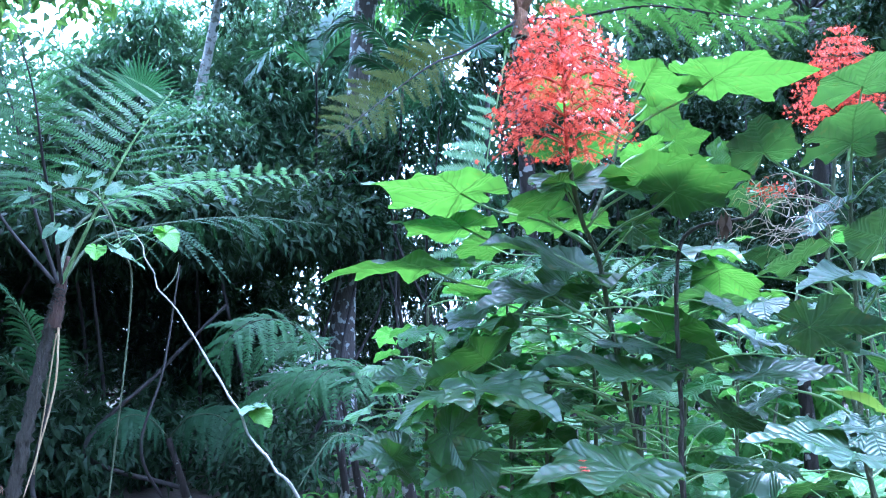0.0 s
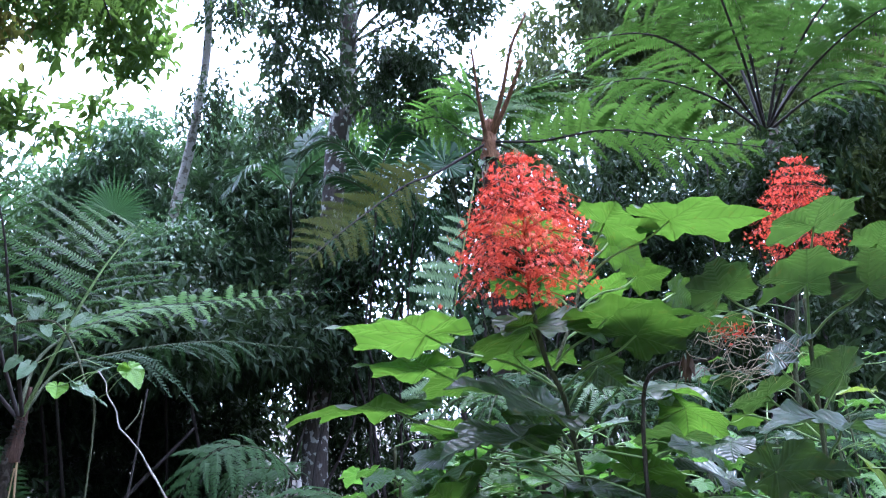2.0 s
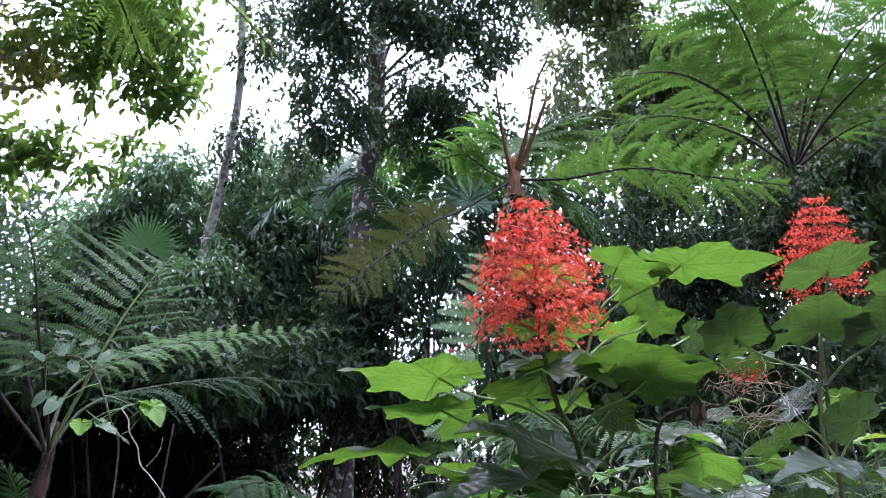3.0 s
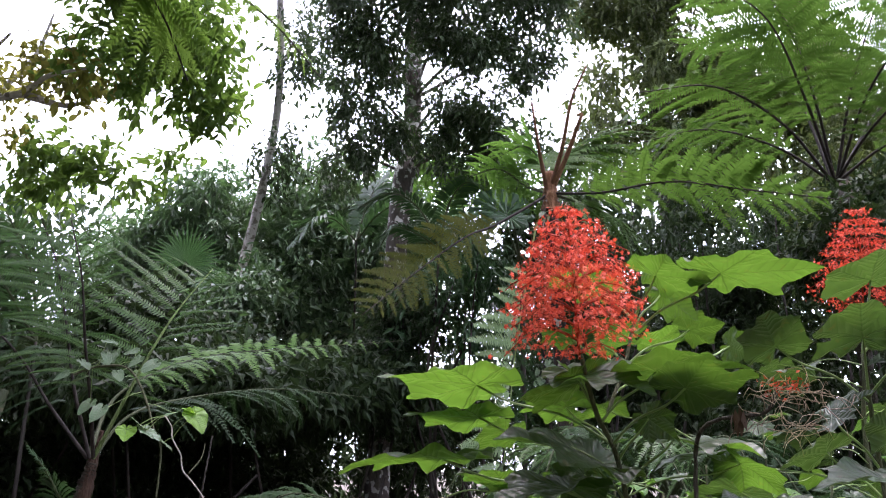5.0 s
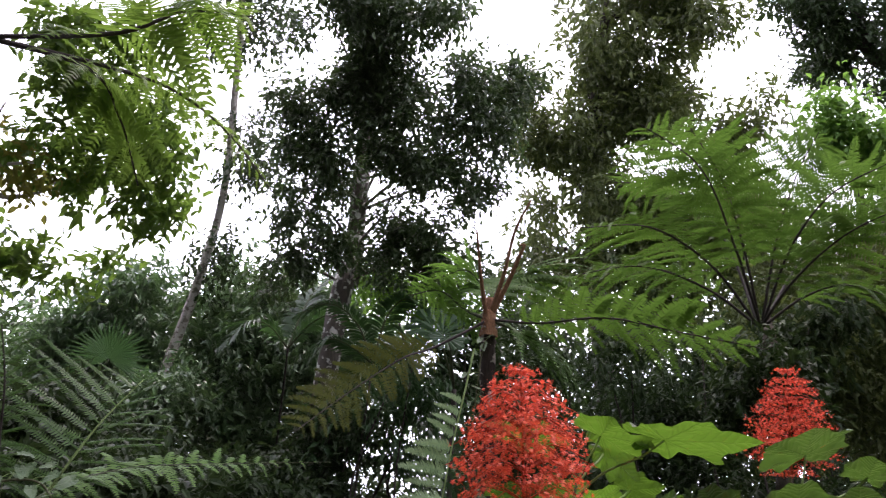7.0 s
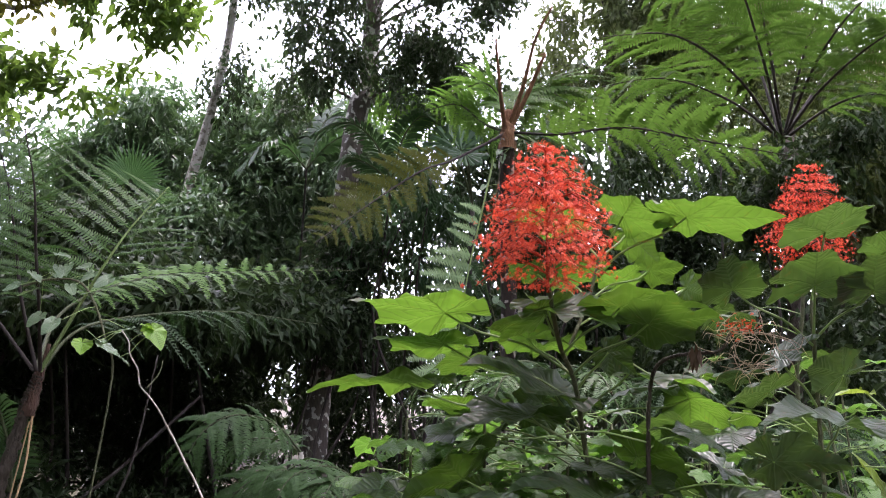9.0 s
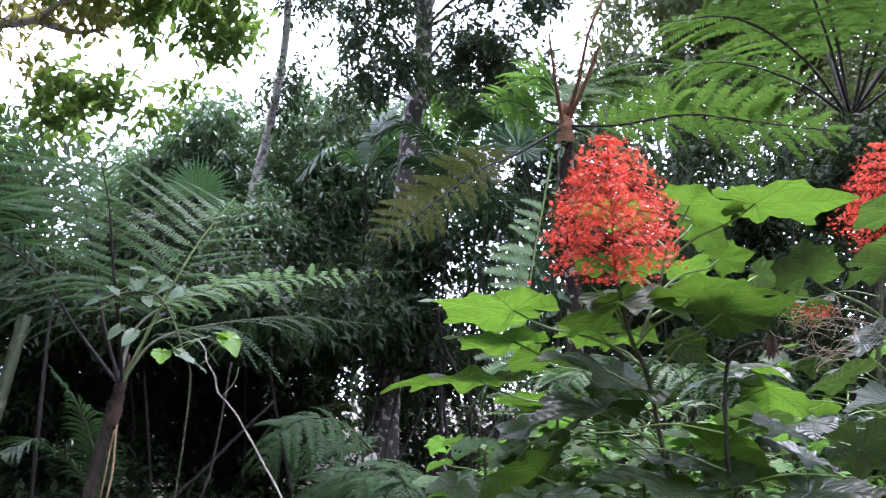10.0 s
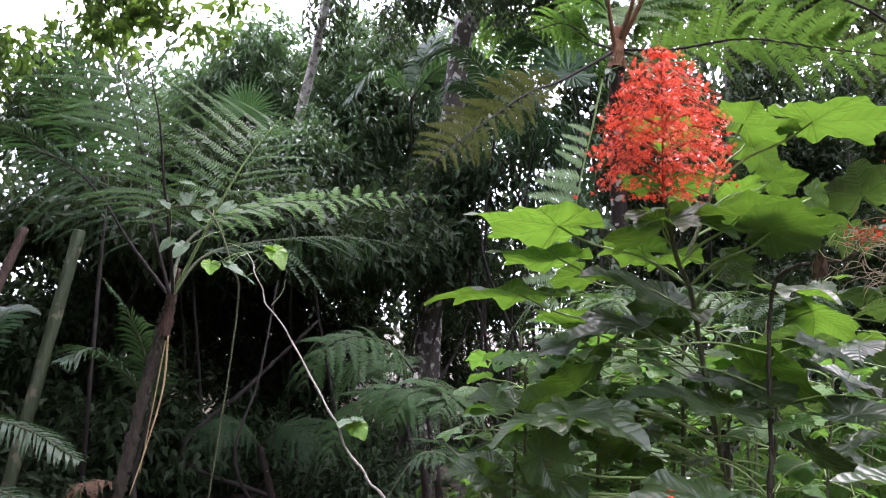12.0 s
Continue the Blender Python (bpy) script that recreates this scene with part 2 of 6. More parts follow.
M_DRY_LEAF = leaf_material("dead_leaf", (0.04, 0.025, 0.015), (0.1, 0.06, 0.03), (0.14, 0.08, 0.03), 0.7, 0.2, 20)
M_DRY_FROND = leaf_material("rust_brown_frond", (0.06, 0.028, 0.014), (0.15, 0.08, 0.035), (0.2, 0.09, 0.03), 0.7, 0.25, 10)
M_DEAD_WOOD = bark_material("reddish_dead_wood", (0.025, 0.013, 0.009), (0.075, 0.04, 0.025), (0.2, 0.15, 0.11), 0.66, 12)
M_BAMBOO = bark_material("green_culm", (0.03, 0.045, 0.018), (0.065, 0.085, 0.034), (0.14, 0.13, 0.08), 0.6, 8, 0.6)


# ---- makers ----
def smooth_line(points, n):
    """n points along a smooth curve through the given points."""
    p = np.array([points[0]] + list(points) + [points[-1]], float)
    p[0], p[-1] = 2 * p[1] - p[2], 2 * p[-2] - p[-3]
    u = np.linspace(0, len(points) - 1, n)
    i = np.minimum(u.astype(int), len(points) - 2)
    f = (u - i)[:, None]
    a, b, c, d = p[i], p[i + 1], p[i + 2], p[i + 3]
    return 0.5 * (2 * b + (c - a) * f + (2 * a - 5 * b + 4 * c - d) * f**2 + (3 * b - a - 3 * c + d) * f**3)


def unit(v):
    v = np.asarray(v, float)
    return v / np.maximum(np.linalg.norm(v, axis=-1, keepdims=True), 1e-9)


class Shape:
    """Vertices and faces gathered for one mesh."""

    def __init__(self):
        self.v, self.f, self.count, self.blade = [], [], 0, None

    def add(self, verts, faces):
        verts = np.asarray(verts, float).reshape(-1, 3)
        self.v.append(verts)
        self.f.append((np.asarray(faces, int) + self.count).tolist())
        self.count += len(verts)
        return self

    def tube(self, points, r0, r1, sides=8, n=0, bumps=0.0, rng=None, flare=0.0):
        c = smooth_line(points, n) if n else np.asarray(points, float)
        m = len(c)
        t = unit(np.gradient(c, axis=0))
        ref = np.array([0, 0, 1.0]) if abs(t[m // 2][2]) < 0.9 else np.array([1.0, 0, 0])
        s = unit(np.cross(t, ref))
        w = np.cross(s, t)
        k = np.linspace(0, 1, m)
        r = r0 + (r1 - r0) * k + flare * np.exp(-k * 14)
        a = np.linspace(0, 2 * math.pi, sides, endpoint=False)
        rr = r[:, None] * (1 + (rng.normal(0, bumps, (m, sides)) if bumps else 0) * np.ones((m, sides)))
        v = c[:, None] + rr[..., None] * (s[:, None] * np.cos(a)[None, :, None] + w[:, None] * np.sin(a)[None, :, None])
        i, j = np.meshgrid(np.arange(m - 1), np.arange(sides), indexing="ij")
        q = np.stack([i * sides + j, i * sides + (j + 1) % sides, (i + 1) * sides + (j + 1) % sides, (i + 1) * sides + j], -1).reshape(-1, 4)
        self.add(v, q)
        self.f.append([[self.count - sides + x for x in range(sides)]])
        return self

    def blades(self, base, along, side, length, width, normal, bend=0.25, rounded=False):
        """Folded pointed leaves, one for each row of base; four triangles each."""
        base, along, side, normal = (np.asarray(x, float) for x in (base, along, side, normal))
        length, width = np.broadcast_to(length, len(base))[:, None], np.broadcast_to(width, len(base))[:, None]
        tip = base + along * length - normal * length * bend
        lift = normal * width * 0.22
        if rounded:
            low, mid, top = base + along * length * 0.25, base + along * length * 0.5 - normal * length * bend * 0.3, base + along * length * 0.62 - normal * length * bend * 0.35
            v = np.stack([base, low + side * width * 0.4 + lift, top + side * width * 0.42 + lift, tip, top - side * width * 0.42 + lift, low - side * width * 0.4 + lift, mid], 1)
            f = np.array([[0, 6, 2, 1], [0, 5, 4, 6]])
            n = len(base)
            off = 7 * np.arange(n)[:, None, None]
            self.add(v, (f[None] + off).reshape(-1, 4))
            self.f.append((np.array([[6, 3, 2], [6, 4, 3]])[None] + off + self.count - 7 * n).reshape(-1, 3).tolist())
            return self
        mid = base + along * length * 0.45
        v = np.stack([base, mid + side * width * 0.5 + lift, mid - side * width * 0.5 + lift, mid, tip], 1)
        n = len(base)
        f = np.array([[0, 3, 1], [0, 2, 3], [1, 3, 4], [3, 2, 4]])[None] + 5 * np.arange(n)[:, None, None]
        return self.add(v, f.reshape(-1, 3))

    def mesh(self, name, material, smooth=True):
        me = bpy.data.meshes.new(name)
        me.from_pydata(np.concatenate(self.v).tolist(), [], [f for g in self.f for f in g])
        me.materials.append(material)
        if smooth:
            me.polygons.foreach_set("use_smooth", [True] * len(me.polygons))
        if self.blade is not None:
            me.attributes.new("blade", "FLOAT_VECTOR", "POINT").data.foreach_set("vector", self.blade)
        me.update()
        return me


def part(name, shape, material, parent, label="", smooth=True):
    """One mesh under a thing or under a part, given in the world's metres."""
    ob = new(name, shape.mesh(name, material, smooth))
    if parent is not None:
        ob.parent = parent
        ob.matrix_parent_inverse = Matrix.Translation(-BASES[parent.name])
        BASES[ob.name] = Vector((0, 0, 0))
    if label:
        tagged(ob, label)
    return ob


BASES = {}


def thing(name, base, label, category, group="", kind=""):
    ob = new(name)
    ob.location = base
    ob.empty_display_size = 0.1
    BASES[ob.name] = Vector(base)
    return tagged(ob, label, category, group, kind)


# the outline of a lobed, heart-shaped leaf: angle from the tip and reach
LOBES = ((0, 1.0), (0.08, 0.88), (0.22, 0.74), (0.4, 0.66), (0.55, 0.65), (0.7, 0.69), (0.8, 0.77), (0.84, 0.79), (0.89, 0.75), (1.0, 0.64), (1.2, 0.56), (1.42, 0.54), (1.55, 0.585), (1.65, 0.64), (1.72, 0.59), (1.9, 0.5), (2.2, 0.475), (2.5, 0.475), (2.75, 0.43), (2.95, 0.29), (3.1416, 0.06))
HEART = ((0, 1.0), (0.15, 0.86), (0.4, 0.7), (0.8, 0.57), (1.2, 0.5), (1.7, 0.45), (2.2, 0.41), (2.6, 0.38), (2.9, 0.31), (3.05, 0.16), (3.1416, 0.05))


def broad_leaf(attach, tip, facing, rng, spread=1.0, droop=0.2, cup=0.1, outline=LOBES, holes=0, ragged=0.012, around=72, rings=9):
    """A broad leaf from where its stalk joins to its tip; facing is the way its upper side looks."""
    attach, tip = np.array(attach, float), np.array(tip, float)
    reach = np.linalg.norm(tip - attach)
    x = unit(tip - attach)
    z = np.array(facing, float)
    z = unit(z - x * (z @ x))
    y = np.cross(z, x)
    a = np.linspace(-math.pi, math.pi, around, endpoint=False) + math.pi / around
    knots = np.array(outline)
    wob = np.interp(np.abs(a), knots[:, 0], knots[:, 1])
    if outline is LOBES:
        plain = np.array(HEART)
        wob = lerp(wob, np.interp(np.abs(a), plain[:, 0], plain[:, 1]) * (1 + 0.15 * np.minimum(np.abs(a), 1)), rng.uniform(0, 0.2))
    wob = wob * (1 + rng.normal(0, ragged, around)) * (1 + 0.03 * np.sign(a) * rng.normal())
    wob[np.arange(around) % 4 == 0] *= 0.982
    r = np.linspace(0, 1, rings + 1)[1:] ** 0.9
    R = r[:, None] * wob[None]
    X, Y = R * np.cos(a), R * np.sin(a) * spread
    ways = np.array([0, 0.82, -0.82, 1.65, -1.65, 2.5, -2.5])
    gap = np.min(np.where(np.cos(a[:, None] - ways) > 0, np.abs(np.sin(a[:, None] - ways)), 9), 1)[None] * R
    Z = 0.045 * np.minimum(gap / 0.12, 1) * (r[:, None])
    Z = Z + cup * np.abs(Y) ** 1.3 - droop * (X**2 * np.where(X > 0, 1, 0.6) + 0.35 * Y**2)
    Z = Z + 0.035 * r[:, None] ** 2 * np.sin(a * 3 + rng.uniform(0, 6)) + 0.025 * r[:, None] ** 3 * np.sin(a * 8 + rng.uniform(0, 6)) + 0.014 * r[:, None] ** 3 * np.sin(a * 17 + rng.uniform(0, 6)) + 0.012 * np.sin(R * 22 + 3 * np.cos(a)) * r[:, None]
    Z[:, :] += droop * np.clip(X, 0, 1)  # the tip keeps its place
    v = attach + reach * (X[..., None] * x + Y[..., None] * y + Z[..., None] * z)
    s = Shape()
    n, m = rings, around
    i, j = np.meshgrid(np.arange(n - 1), np.arange(m - 1), indexing="ij")
    q = np.stack([1 + i * m + j, 1 + (i + 1) * m + j, 1 + (i + 1) * m + j + 1, 1 + i * m + j + 1], -1).reshape(-1, 4)
    if holes:
        keep = np.ones(len(q), bool)
        for _ in range(holes):
            hi, hj, big = rng.integers(2, n - 1), rng.integers(0, m - 1), rng.integers(1, 3)
            keep &= ~((np.abs(i.ravel() - hi) < big) & (np.abs(j.ravel() - hj) < big))
        q = q[keep]
    centre = np.stack([np.zeros(m - 1, int), 1 + np.arange(m - 1), 2 + np.arange(m - 1)], -1)
    s.add(np.concatenate([attach[None], v.reshape(-1, 3)]), q)
    s.f.append(centre.tolist())
    s.blade = np.concatenate([[0, 0, 0], np.stack([X, Y, 0 * X], -1).ravel()]).tolist()
    return s


def frond(line, reach, pairs, rng, droop=0.35, lift=0.1, lean=0.35, bare=0.15, grains=16, fine=0.16, peak=0.35, up=(0, 0, 1), fall=0.2, cover=0.42, sides=(1.0, 1.0), tilt=0.0):
    """The green of a fern frond: pinnae along the line, each set with pinnules."""
    c = smooth_line(line, 60)
    t = unit(np.gradient(c, axis=0))
    k = np.linspace(bare, 0.995, pairs)
    at = np.stack([np.interp(k, np.linspace(0, 1, 60), c[:, j]) for j in range(3)], -1)
    tt = unit(np.stack([np.interp(k, np.linspace(0, 1, 60), t[:, j]) for j in range(3)], -1))
    sd = unit(np.cross(tt, np.array(up, float)))
    nn = np.cross(sd, tt)
    h = (k - bare) / (1 - bare)
    prof = np.where(h < peak, 0.55 + 0.45 * np.sin(h / peak * math.pi / 2), np.cos((h - peak) / (1 - peak) * math.pi / 2) ** 0.8)
    s = Shape()
    u = np.linspace(0.06, 0.98, grains)
    for sign, share in zip((1, -1), sides):
        if not share:
            continue
        L = reach * share * np.maximum(prof, 0.06) * rng.uniform(0.78, 1.1, pairs)
        ln = lean + 0.35 * h + rng.normal(0, 0.09, pairs)
        d = unit(sd * sign * np.cos(ln)[:, None] + tt * np.sin(ln)[:, None] + nn * (lift + rng.normal(0, 0.12, pairs))[:, None])
        dr = droop * rng.uniform(0.5, 1.5, pairs)

        def pos(w):
            return at[:, None] + L[:, None, None] * (d[:, None] * w[None, :, None] - np.array([0, 0, 1.0]) * (dr[:, None] * w[None] ** 2)[..., None])

        p = pos(u)
        tang = unit(pos(u + 0.01) - pos(u - 0.01))
        edge = np.concatenate([pos(np.array([0.0, 0.5, 1.0]))], 0)
        wd = np.maximum(L * 0.006, 0.0012)[:, None, None]
        rib = np.concatenate([edge + nn[:, None] * 0.001 + tt[:, None] * wd, edge + nn[:, None] * 0.001 - tt[:, None] * wd], 1).reshape(-1, 3)
        b = 6 * np.arange(pairs)[:, None, None]
        s.add(rib, (np.array([[0, 1, 4, 3], [1, 2, 5, 4]])[None] + b).reshape(-1, 4))
        step = L / grains
        for side in (1, -1):
            flat = unit(np.cross(tang, unit(nn + np.array([0, 0, tilt]))[:, None] * np.ones_like(tang))) * side
            way = unit(flat + tang * 0.3 - np.array([0, 0, 1.0]) * (fall + rng.normal(0, 0.12, (pairs, grains, 1))))
            ll = (L * fine)[:, None] * (1 - 0.75 * u[None] ** 1.6) * rng.uniform(0.85, 1.1, (pairs, grains))
            half = tang * (step * cover)[:, None, None]
            v = np.stack([p - half, p + half, p + way * ll[..., None] * 0.65 + half * 0.85, p + way * ll[..., None] + half * 0.6, p + way * ll[..., None] * 0.6 - half * 0.6], 2).reshape(-1, 3)
            q = 5 * np.arange(pairs * grains)[:, None] + np.array([0, 1, 2, 3, 4])
            s.add(v, q)
    return s


def cloud_of_leaves(clumps, twigs, per_twig, length, width, rng, hang=0.5, hollow=0.0, spray=0.25, rounded=False, tuft=28):
    """Leaves set along short hanging twigs within ellipsoids (centre, radii)."""
    s = Shape()
    sizes = np.array([r[0] * r[1] * r[2] for _, r in clumps]) ** (2 / 3)
    share = np.maximum((twigs * sizes / sizes.sum()).astype(int), 3)
    for (c, r), n in zip(clumps, share):
        d = unit(rng.normal(size=(n, 3)))
        rad = (hollow + (1 - hollow) * rng.uniform(0, 1, n) ** 0.45)[:, None]
        tufts = max(n // tuft, 3)
        td = unit(rng.normal(size=(tufts, 3))) * rng.uniform(0.25, 1, (tufts, 1)) ** 0.5
        pick = rng.integers(0, tufts, n)
        start = np.array(c) + (td[pick] * 0.85 + d * rad * rng.uniform(0.2, 0.42, tufts)[pick][:, None]) * np.array(r)
        way = unit(d * 0.7 + rng.normal(0, 0.6, (n, 3)) - np.array([0, 0, hang]))
        k = rng.uniform(0, 1, (n, per_twig, 1))
        base = (start[:, None] + way[:, None] * k * spray + rng.normal(0, spray * 0.18, (n, per_twig, 3))).reshape(-1, 3)
        al = unit((way[:, None] * 0.6 + rng.normal(0, 0.6, (n, per_twig, 3)) - np.array([0, 0, hang * 0.6])).reshape(-1, 3))
        nr = unit(rng.normal(0, 0.5, al.shape) + np.array([0, 0, 1.0]))
        sd = unit(np.cross(al, nr))
        nr = np.cross(sd, al)
        size = rng.uniform(0.6, 1.25, len(base))
        s.blades(base, al, sd, length * size, width * size, nr, 0.18, rounded)
    return s


def fan_leaf(centre, face, up, radius, rng, segments=26, arc=4.6, split=0.55, droop=0.2, gap=1.0):
    """A palm's fan: pleated segments that part towards the rim."""
    face, up = unit(face), np.array(up, float)
    up = unit(up - face * (up @ face))
    side = np.cross(up, face)
    s = Shape()
    a = np.linspace(-arc / 2, arc / 2, segments)
    half = arc / segments / 2
    for x in a:
        L = radius * rng.uniform(0.9, 1.05) * (0.82 + 0.18 * math.cos(x * 0.6))
        way, per = up * math.cos(x) + side * math.sin(x), -up * math.sin(x) + side * math.cos(x)
        rows = []
        for w in (0.04, split, 0.85, 1.0):
            wide = gap * math.tan(half) * L * min(w, split) * (1.0 if w <= split else (1 - (w - split) / (1 - split)) * 0.9 + 0.1)
            p = np.array(centre) + way * L * w - face * 0 - np.array([0, 0, 1.0]) * droop * L * max(w - 0.5, 0) ** 2 * rng.uniform(0.5, 2)
            rows += [p - per * wide, p + face * wide * 0.45, p + per * wide]
        f = [[3 * i + j, 3 * i + j + 1, 3 * i + j + 4, 3 * i + j + 3] for i in range(3) for j in range(2)]
        s.add(rows, f)
    return s


def feather_frond(line, reach, pairs, rng, width=0.03, droop=0.4, lean=0.6, bare=0.1, lift=0.2):
    """A palm's feather leaf: narrow leaflets along a bent rib."""
    c = smooth_line(line, 50)
    t = unit(np.gradient(c, axis=0))
    k = np.linspace(bare, 1, pairs)
    ix = (k * 49).astype(int)
    at, tt = c[ix], t[ix]
    sd = unit(np.cross(tt, [0, 0, 1.0]))
    nn = np.cross(sd, tt)
    s = Shape()
    L = reach * np.sin(np.clip((k - bare) / (1 - bare) * 0.86 + 0.12, 0, 1) * math.pi) ** 0.6
    for sign in (1, -1):
        d = unit(sd * sign * math.cos(lean) + tt * math.sin(lean) + nn * lift + rng.normal(0, 0.06, at.shape))
        rows = []
        for w, g in ((0, 0.3), (0.3, 1), (0.65, 0.85), (1, 0.05)):
            p = at + d * (L * w)[:, None] - np.array([0, 0, 1.0]) * (droop * L * w**2)[:, None]
            rows += [p - tt * width * g * 0.5, p + tt * width * g * 0.5]
        v = np.stack(rows, 1).reshape(-1, 3)
        f = (np.array([[0, 1, 3, 2], [2, 3, 5, 4], [4, 5, 7, 6]])[None] + 8 * np.arange(pairs)[:, None, None]).reshape(-1, 4)
        s.add(v, f)
    return s


def lerp(a, b, k):
    return np.array(a, float) * (1 - k) + np.array(b, float) * k


# ---- ground ----
def ground_sheet():
    s = Shape()
    edge = np.concatenate([-np.geomspace(600, 8, 16), np.linspace(-7, 7, 29), np.geomspace(8, 600, 16)])
    x, y = np.meshgrid(edge, edge + 6, indexing="ij")
    z = 0.06 * np.sin(x * 1.3 + 0.5 * np.sin(y)) + 0.05 * np.sin(y * 1.7 + x * 0.6) - 0.03
    n = len(edge)
    i, j = np.meshgrid(np.arange(n - 1), np.arange(n - 1), indexing="ij")
    s.add(np.stack([x, y, z], -1), np.stack([i * n + j, (i + 1) * n + j, (i + 1) * n + j + 1, i * n + j + 1], -1).reshape(-1, 4))
    return s


M_SOIL = bark_material("forest_soil", (0.02, 0.015, 0.01), (0.07, 0.05, 0.03), (0.05, 0.052, 0.022), 0.52, 5.0, 0.95, 1.0)
ground = new("ground", ground_sheet().mesh("ground", M_SOIL))
tagged(ground, "dark forest soil with leaf litter", "ground", kind="structure")


# ---- pagoda flowers ----
def flower_head(parent, base, top, wide, tiers, per_tier, rng, fullness=1.0):
    """A cone of whorled red flowers about a thin axis."""
    base, top = np.array(base, float), np.array(top, float)
    axis = part("flower_axis", Shape().tube([base, lerp(base, top, 0.5), top], wide * 0.012, wide * 0.004, 7, 14), M_FLOWER_AXIS, parent, "dark red flower stalk")
    up = unit(top - base)
    tall = np.linalg.norm(top - base)
    s0 = unit(np.cross(up, [0, 1.0, 0.1]))
    s1 = np.cross(up, s0)
    for i in range(tiers):
        k = i / (tiers - 1)
        at = base + up * tall * (0.03 + 0.95 * k)
        rad = wide * 0.5 * np.interp(k, (0, 0.12, 0.25, 0.5, 0.62, 0.72, 0.8, 0.9, 1), (0.6, 1.0, 1.0, 0.9, 0.78, 0.68, 0.6, 0.45, 0.2))
        sh, st = Shape(), Shape()
        count = max(int(per_tier * np.interp(k, (0, 0.1, 0.2, 0.3, 0.6, 1), (0.3, 0.4, 0.6, 1, 0.95, 0.4))), 5)
        for b in range(count):
            a = b / count * 2 * math.pi + rng.uniform(-0.3, 0.3) + i * 0.7
            out = s0 * math.cos(a) + s1 * math.sin(a)
            reach = rad * rng.uniform(0.78, 1.1)
            end = at + out * reach + up * reach * rng.uniform(-0.16, 0.08)
            knee = at + out * reach * 0.5 + up * reach * 0.22
            if rng.uniform() > 0.25:
                st.tube([at, knee, end], wide * 0.005, wide * 0.003, 4, 5)
            n = max(int(fullness * rng.integers(7, 13) * (0.5 + 0.5 * reach / (wide * 0.5))), 4)
            w = rng.uniform(0.15 if k < 0.8 else 0.05, 1.0, n) ** 0.55
            c = lerp(at, end, 0) + (end - at) * w[:, None] + up * (reach * 0.3 * w * (1 - w))[:, None] + rng.normal(0, 1, (n, 3)) * wide * np.array([0.034, 0.034, 0.016])
            face = unit(out * 0.7 + up * 0.45 + rng.normal(0, 0.55, (n, 3)))
            r1 = unit(np.cross(face, rng.normal(size=(n, 3))))
            r2 = np.cross(face, r1)
            size = wide * rng.uniform(0.014, 0.023, n)
            tube_base = c - face * size[:, None] * 1.2
            sh.blades(tube_base, face, r1, size * 1.4, size * 0.28, r2, 0)
            for p in range(5):
                an = p * 1.2566 + rng.uniform(0, 0.3, n)
                al = unit(r1 * np.cos(an)[:, None] + r2 * np.sin(an)[:, None] + face * 0.15)
                sh.blades(c, al, np.cross(face, al), size, size * 0.57, face, 0.35)
            for p in range(2):
                al = unit(face + rng.normal(0, 0.35, (n, 3)) + up * 0.3)
                sd = unit(np.cross(al, r1))
                sh.blades(c, al, sd, size * 2.2, size * 0.1, np.cross(sd, al), 0.3)
        tier = tagged(part("flower_tier", sh, M_FLOWER, parent, "whorl of small scarlet and orange flowers"), kind="stuff")
        if st.count:
            part("flower_stalk", st, M_FLOWER_AXIS, tier)
    return axis


def stalk_line(a, b, sag=0.04):
    """From the stem to the leaf: outwards, then bending over."""
    a, b = np.array(a, float), np.array(b, float)
    L = np.linalg.norm(b - a)
    return [a, lerp(a, b, 0.35) + np.array([0, 0, sag * L]), lerp(a, b, 0.75) + np.array([0, 0, -0.3 * sag * L]), b]


def add_leaf(plant, stem_at, attach, tip, facing, rng, material=None, outline=LOBES, spread=1.0, droop=0.2, cup=0.1, holes=0, thick=0.0036, sag=0.05, around=72, rings=9):
    s = broad_leaf(attach, tip, facing, rng, spread, droop, cup, outline, holes, 0.012, around, rings)
    leaf = part("leaf", s, material or M_PAGODA, plant)
    if stem_at is not None:
        part("leaf_stalk", Shape().tube(stalk_line(stem_at, attach, sag), thick, thick * 0.7, 7, 12), M_PETIOLE, leaf)
    return leaf


def random_leaves(plant, line, count, rng, reach=(0.16, 0.3), out=(0.15, 0.4), low=0.15, high=1.0, material=None, outline=LOBES, way=None):
    """Leaves on stalks all round a stem."""
    c = smooth_line(line, 40)
    for i in range(count):
        at = c[int(39 * rng.uniform(low, high))]
        a = rng.uniform(0, 2 * math.pi) if way is None else way + rng.normal(0, 0.8)
        d = np.array([math.cos(a), math.sin(a), 0])
        o = rng.uniform(*out)
        attach = at + d * o + np.array([0, 0, o * rng.uniform(0.0, 0.4)])
        L = rng.uniform(*reach)
        tip = attach + unit(d + np.array([0, 0, rng.uniform(-0.8, 0.05)])) * L
        facing = np.array([0, 0, 1.0]) + rng.normal(0, 0.25, 3) + d * 0.2
        add_leaf(plant, at, attach, tip, facing, rng, material, outline, rng.uniform(0.9, 1.15), rng.uniform(0.15, 0.5), rng.uniform(-0.5, 0.1), rng.integers(0, 3) if rng.uniform() < 0.4 else 0, 0.0025, 0.05, 48, 6)


LOW_LEAF = []


